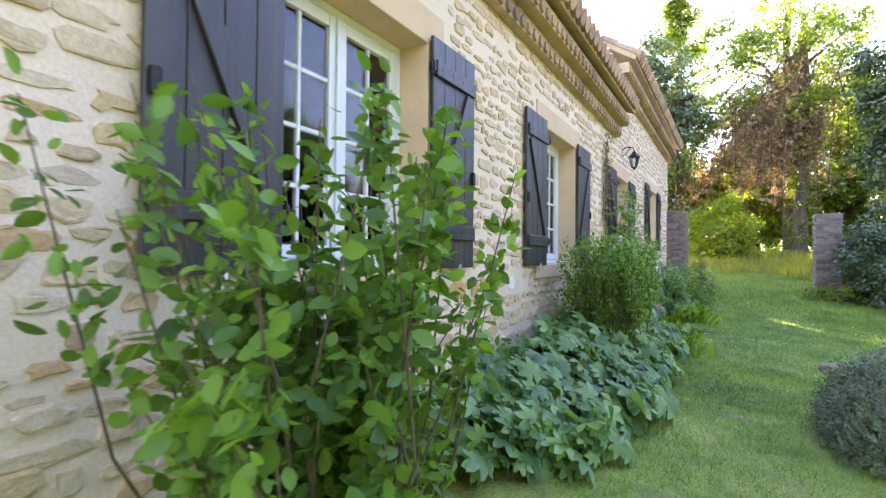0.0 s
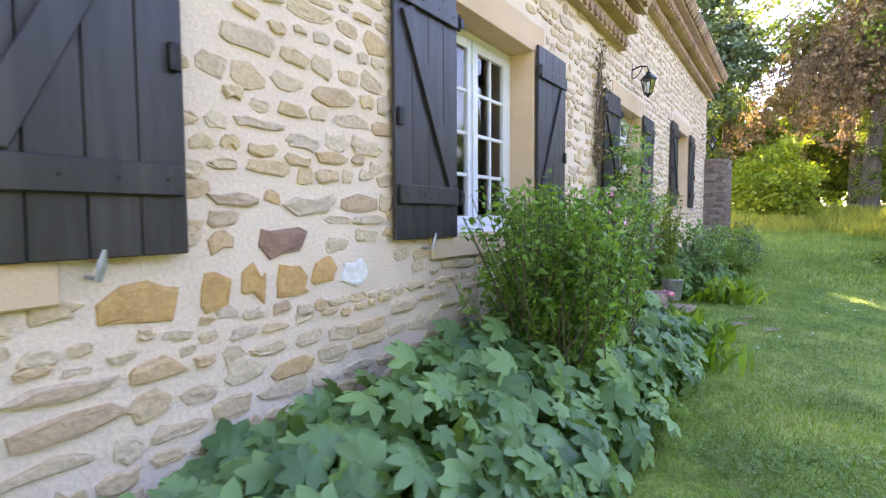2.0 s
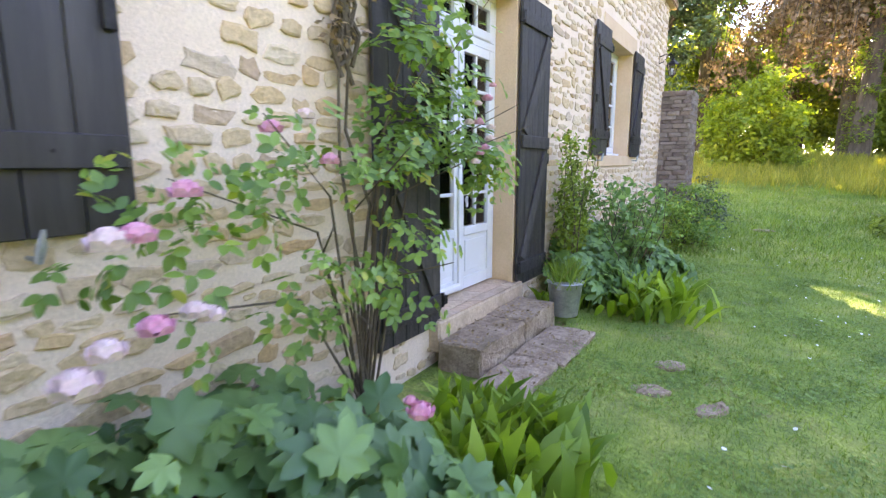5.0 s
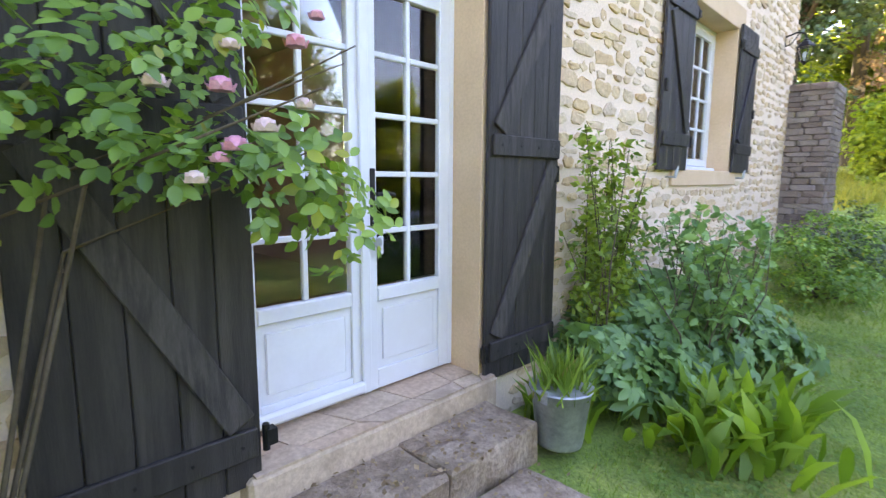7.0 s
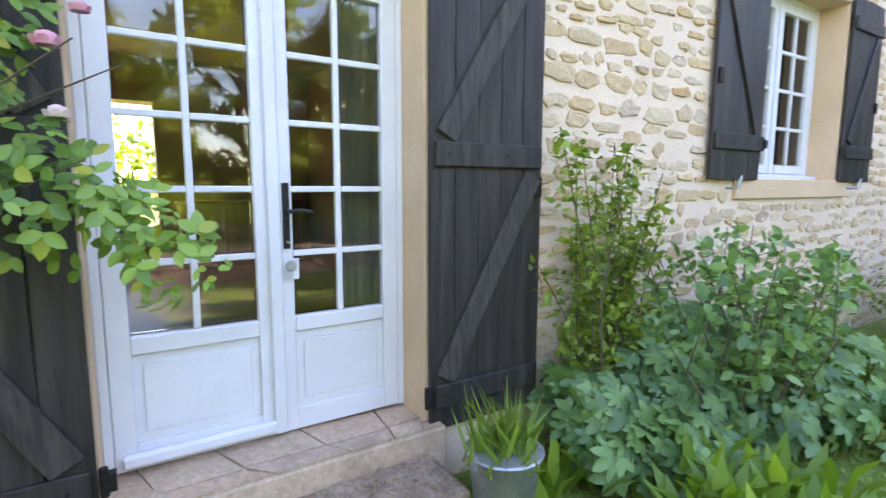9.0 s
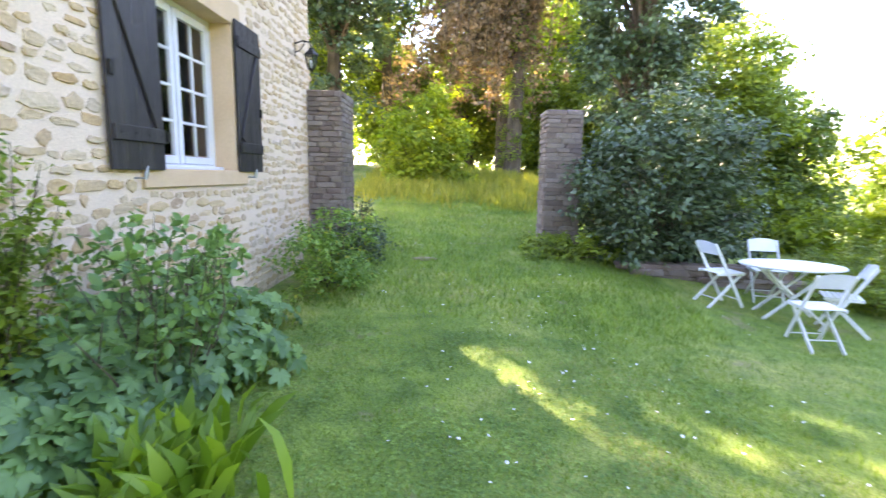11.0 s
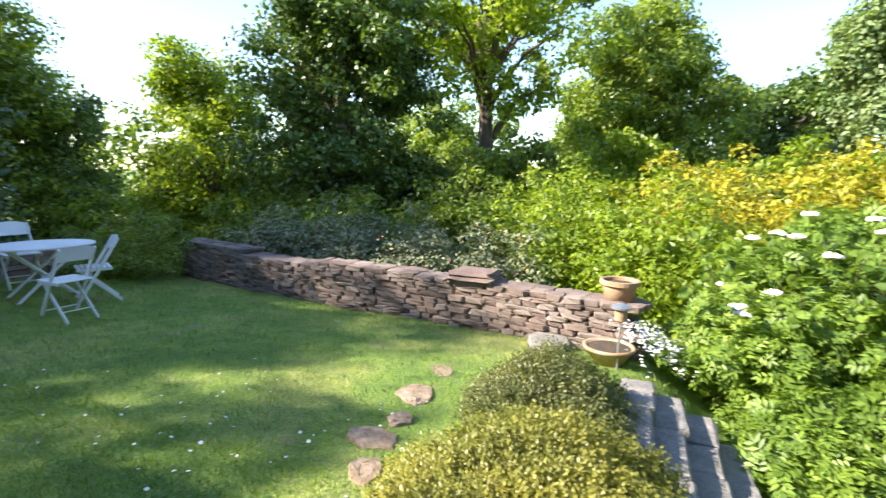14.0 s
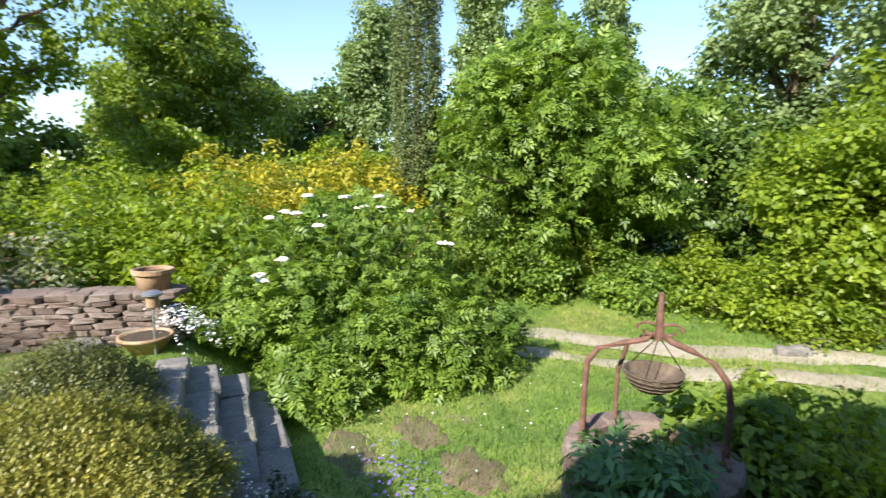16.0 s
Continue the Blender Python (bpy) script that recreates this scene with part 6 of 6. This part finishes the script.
def backdrop_woods():
    """Far woods all round, so that the place is closed."""
    r = np.random.default_rng(260)
    cs = []
    for k in range(760):
        a = r.uniform(0, 2 * math.pi)
        yaw_gap = abs(((a - radians(10)) + math.pi) % (2 * math.pi) - math.pi)
        d = r.uniform(46, 75)
        hmax = 9.0 if yaw_gap > 1.15 else 3.2
        x, y = 5 + d * math.cos(a), 5 + d * math.sin(a)
        cs.append((x, y, r.uniform(-1.5, hmax) + 1.0))
    t = foliage("far_woods", r, np.array(cs), 2.6, 44, 1.0, L_TREE, None)
    tagged(t, "distant belt of green woods around the garden", "woods", "", "stuff")


backdrop_woods()


# ---------------------------------------------------------------- track
def track():
    for nm, off, w in (("track", 7.0, 0.26), ("track", 7.95, 0.34)):
        bm = bmesh.new()
        prev = None
        d = Vector((0.91, -0.41))
        side = Vector((0.41, 0.91))
        c0 = Vector((2.2, 5.0))
        axis = Vector((math.sin(radians(128)), math.cos(radians(128))))
        along = Vector((-axis.y, axis.x))
        for k in range(60):
            s = -9 + k * 0.4
            wob = 0.12 * math.sin(s * 1.7 + off) + 0.06 * math.sin(s * 4.1)
            row = []
            for e in (-1, -0.4, 0.4, 1):
                q = c0 + axis * (off + 0.03 * s * s * 0.3 + wob + e * w * (1 + 0.15 * math.sin(s * 3 + e))) + along * s
                row.append(bm.verts.new((q.x, q.y, ground_z(q.x, q.y) + (0.03 if abs(e) < 1 else 0.004))))
            if prev:
                for i in range(3):
                    bm.faces.new((prev[i], prev[i + 1], row[i + 1], row[i]))
            prev = row
        bmesh.ops.recalc_face_normals(bm, faces=bm.faces)
        o = part(nm, bm, M_GRAVEL, None, "", True)
        tagged(o, "pale gravel wheel track across the lower garden", "track", "", "structure")


track()


# ---------------------------------------------------------------- well plants, flowers and grass
shrub("leafy_plant", "broad-leaved green plant growing around the well", 4.3, 2.62, -1.0, (0.42, 0.42, 0.42), 46, 14, 0.20, L_LOBED, 301, 0.2, PINNATE, 14, 0.3)
shrub("leafy_plant", "broad-leaved green plant growing around the well", 4.6, 1.4, -1.1, (0.6, 0.5, 0.5), 70, 30, 0.12, L_ELDER, 302, 0.2, LEAF, 14, 0.3)
shrub("yellow_plant", "low yellow-green leafy plant on the bank", 3.75, 3.3, -0.75, (0.4, 0.3, 0.2), 40, 30, 0.09, L_GOLD, 303, 0.14, LEAF, 10, 0.3)
shrub("yellow_plant", "low yellow-green leafy plant on the bank", 4.3, 0.9, -1.0, (0.9, 0.7, 0.5), 90, 40, 0.09, L_BRIGHT, 304, 0.2, LEAF, 14, 0.3)
wands("bank_plant", "tall weedy yellow-green plants on the bank", 3.5, 1.2, -0.8, (0.4, 0.6), 0.75, 60, 0.062, L_BRIGHT, 305, 50)


def tufts(name, label, cat, template, n, area, h, mat_, seed, lean=0.4, keep=None):
    r = np.random.default_rng(seed)
    x, y = r.uniform(area[0], area[1], n), r.uniform(area[2], area[3], n)
    if keep is not None:
        k = np.array([keep(a, b) for a, b in zip(x, y)])
        x, y = x[k], y[k]
    z = np.array([ground_z(a, b) + 0.035 * noise.noise(Vector((a * 0.8, b * 0.8, 0))) + 0.015 * noise.noise(Vector((a * 3, b * 3, 5))) for a, b in zip(x, y)])
    n = len(x)
    ob = scatter(name, template, np.stack([x, y, z - 0.004], 1), h * r.uniform(0.5, 1.4, n), upright(r, n, lean), mat_)
    tagged(ob, label, cat, "", "stuff")


def open_lawn(x, y):
    if x < 0.55 or (x > 9.2 and y > 5):
        return False
    return True


tufts("lawn_grass", "short green lawn grass", "grass", BLADE, 100000, (0.5, 5.0, 2.0, 11.5), 0.042, L_GRASS, 310, 0.5, open_lawn)
tufts("lawn_grass", "short green lawn grass", "grass", BLADE, 60000, (3.5, 9.2, 4.9, 14.5), 0.05, L_GRASS, 311, 0.5, open_lawn)
tufts("lawn_grass", "short green lawn grass", "grass", BLADE, 40000, (1.0, 3.4, -2.0, 4.0), 0.042, L_GRASS, 312, 0.5, open_lawn)
tufts("lawn_grass", "short green grass rising to the wood", "grass", BLADE, 45000, (0.5, 5.5, 11.5, 21.0), 0.09, L_GRASS, 313, 0.5)
tufts("clover", "low clover leaves among the lawn grass", "clover", CLOVER, 70000, (0.7, 4.6, 2.0, 11.0), 0.022, L_CLOVER, 316, 0.35, lambda x, y: open_lawn(x, y) and noise.noise(Vector((x * 1.3, y * 1.3, 9))) > -0.08)
tufts("lower_grass", "sunlit grass of the lower garden", "grass", BLADE, 60000, (4.2, 12.0, -4.0, 4.6), 0.08, L_GRASS, 314, 0.5)
tufts("meadow_grass", "tall sunlit meadow grass before the wood", "grass", BLADE, 22000, (-0.5, 7.0, 15.5, 27.0), 0.34, L_SUNGRASS, 315, 0.35, lambda x, y: smooth(16.5, 22.0, y + 1.6 * noise.noise(Vector((x * 0.9, y * 0.9, 3)))) > 0.5 * (1 + noise.noise(Vector((x * 7.3, y * 7.3, 1)))))

DAISY = (np.array([(0, 0, 0.04)] + [(0.5 * math.cos(k * math.pi / 3), 0.5 * math.sin(k * math.pi / 3), 0.0) for k in range(6)]), [(0, i, i % 6 + 1) for i in range(1, 7)])


def daisies(n, area, seed, size=0.022, mat_=M_PETAL, h=0.05, label="white daisies scattered in the lawn", spread=0.3):
    r = np.random.default_rng(seed)
    k = max(1, n // 6)
    cx, cy = r.uniform(area[0], area[1], k), r.uniform(area[2], area[3], k)
    x = np.repeat(cx, 6) + r.normal(0, spread, k * 6)
    y = np.repeat(cy, 6) + r.normal(0, spread, k * 6)
    z = np.array([ground_z(a, b) for a, b in zip(x, y)]) + h * r.uniform(0.7, 1.2, len(x))
    m = len(x)
    ob = scatter("daisies", DAISY, np.stack([x, y, z], 1), size * r.uniform(0.7, 1.3, m), upright(r, m, 0.3), mat_)
    tagged(ob, label, "flowers", "", "stuff")


daisies(200, (1.4, 6.0, 5.0, 13.0), 320)
daisies(120, (1.5, 4.0, 8.0, 18.0), 321)
daisies(60, (5.0, 9.0, -1.0, 4.0), 322)
daisies(400, (7.7, 8.4, 5.1, 5.5), 323, 0.03, M_PETAL, 0.42, "mound of small white flowers by the steps", 0.12)
daisies(90, (5.0, 5.6, 4.7, 5.0), 324, 0.02, M_PETAL, 0.28, "small white flowers on shrub beside the steps", 0.1)
daisies(180, (5.0, 6.2, 3.6, 3.95), 325, 0.025, M_VIOLET, 0.10, "low violet flowers at the foot of the steps", 0.1)


# ---------------------------------------------------------------- inside the house
def curtain(y0, y1, z0, z1, x=-0.33):
    bm = bmesh.new()
    n = 40
    a, b = [], []
    for k in range(n + 1):
        y = y0 + (y1 - y0) * k / n
        dx = 0.025 * math.sin(k * 1.1) + 0.01 * math.sin(k * 2.7)
        a.append(bm.verts.new((x + dx, y, z0)))
        b.append(bm.verts.new((x + dx * 0.7, y, z1)))
    for k in range(n):
        bm.faces.new((a[k], a[k + 1], b[k + 1], b[k]))
    bmesh.ops.solidify(bm, geom=bm.faces[:], thickness=0.003)
    c = part("curtain", bm, M_CURTAIN, None, "", True)
    tagged(c, "pale sheer curtain hanging behind the glass", "curtain", "window curtains")


for y0, y1, z0, z1 in ((-0.55, -0.25, 0.9, 2.75), (3.1, 3.5, 0.9, 2.75), (7.02, 7.32, 0.32, 2.75), (10.2, 11.5, 2.35, 3.0)):
    curtain(y0, y1, z0, z1)


def sideboard(x, y):
    t = thing("sideboard", "dark polished wooden sideboard against the back wall", "cabinet", Matrix.Translation((x, y, 0.3)))
    boxed("body", (0, 0.45, 0, 1.5, 0.08, 0.9), M_INWOOD, t, "", 0.01)
    boxed("top", (-0.01, 0.48, -0.03, 1.53, 0.9, 0.94), M_INWOOD, t, "", 0.008)
    for k in range(3):
        d = boxed("door", (0.451, 0.47, 0.03 + 0.49 * k, 0.49 + 0.49 * k, 0.12, 0.86), M_INWOOD, t, "", 0.006)
        boxed("knob", (0.47, 0.49, 0.42 + 0.49 * k, 0.445 + 0.49 * k, 0.5, 0.525), M_IRON, d, "", 0.004)


sideboard(-5.55, 6.8)


# ---------------------------------------------------------------- stones of the house wall
def wall_stones():
    r = np.random.default_rng(400)
    blocked = []
    for tag, y0, y1, z0, z1 in OPENINGS:
        blocked.append((y0 - 0.22, y1 + 0.22, z0 - 0.17, z1 + 0.27))
    marked = [(0.22, 1.0, 0.28, 0.13, 0), (0.49, 1.01, 0.13, 0.14, 0), (0.66, 1.03, 0.12, 0.14, 0), (0.86, 1.01, 0.18, 0.17, 0), (1.06, 1.03, 0.16, 0.14, 0), (1.26, 1.01, 0.2, 0.15, 2), (0.82, 1.2, 0.26, 0.14, 1), (-0.25, 0.7, 0.09, 0.07, 3)]
    blocked += [(y - l / 2 - 0.01, y + l / 2 + 0.01, z - h / 2 - 0.01, z + h / 2 + 0.01) for y, z, l, h, _ in marked]

    def free(y, z, l, h):
        if z + h > (Z_LOW - 0.32 if y < Y_SPLIT else Z_HIGH - 0.32):
            return False
        return not any(y + l > a and y < b and z + h > c and z < d for a, b, c, d in blocked)

    def outline(l, h):
        """An uneven stone face: eight points round a worn rectangle."""
        base = [(-0.5, -0.22), (-0.36, -0.48), (0.0, -0.5), (0.34, -0.46), (0.5, -0.18), (0.5, 0.24), (0.30, 0.46), (0.02, 0.5), (-0.34, 0.48), (-0.5, 0.18)]
        return [((u + r.normal(0, 0.055)) * l, (v + r.normal(0, 0.11)) * h) for u, v in base]

    def build(bm, y, z, l, h, proud):
        o = outline(l, h)
        rim = [bm.verts.new((-0.012, y + a, z + b)) for a, b in o]
        mid = [bm.verts.new((proud * 0.75, y + a * 0.93, z + b * 0.9)) for a, b in o]
        top = [bm.verts.new((proud + r.normal(0, 0.002), y + a * 0.74, z + b * 0.68)) for a, b in o]
        n = len(o)
        for p, q in ((rim, mid), (mid, top)):
            for i in range(n):
                j = (i + 1) % n
                bm.faces.new((p[i], p[j], q[j], q[i]))
        bm.faces.new(top)

    for y, z, l, h, k in marked:
        bm = bmesh.new()
        build(bm, 0, 0, l, h, 0.012)
        ob = part("stone", bm, (M_OCHRE, M_BROWN, M_CHALK, M_RED)[k], wall_front, ("ochre stone block", "dark brown stone", "white chalky stone", "dark red brick piece")[k])
        ob.location = (0, y, z)
    rest = bmesh.new()
    count = 8
    z = -0.1
    while z < Z_HIGH:
        h0 = r.uniform(0.05, 0.115)
        y = Y_LOW0 + r.uniform(0, 0.2)
        while y < Y_END:
            l = h0 * r.choice([1.1, 1.5, 1.9, 2.4, 3.0], p=[0.2, 0.28, 0.26, 0.18, 0.08]) * r.uniform(0.85, 1.15)
            h = h0 * r.uniform(0.5, 1.0)
            if r.random() < 0.94 and free(y, z, l, h):
                zc = z + h0 / 2 + r.normal(0, 0.014)
                proud = r.uniform(0.003, 0.017)
                near = 0.35 < y < 1.55 and 0.3 < z < 2.4 and count < 300
                if near:
                    bm = bmesh.new()
                    build(bm, 0, 0, l, h, proud)
                    ob = part("stone", bm, M_STONE, wall_front)
                    ob.location = (0, y + l / 2, zc)
                    count += 1
                else:
                    build(rest, y + l / 2, zc, l, h, proud)
            y += l + r.uniform(0.008, 0.042)
        z += h0 + r.uniform(0.004, 0.022)
    o = part("stones", rest, M_STONE, wall_front)
    tagged(o, "", "", "", "stuff")


wall_stones()
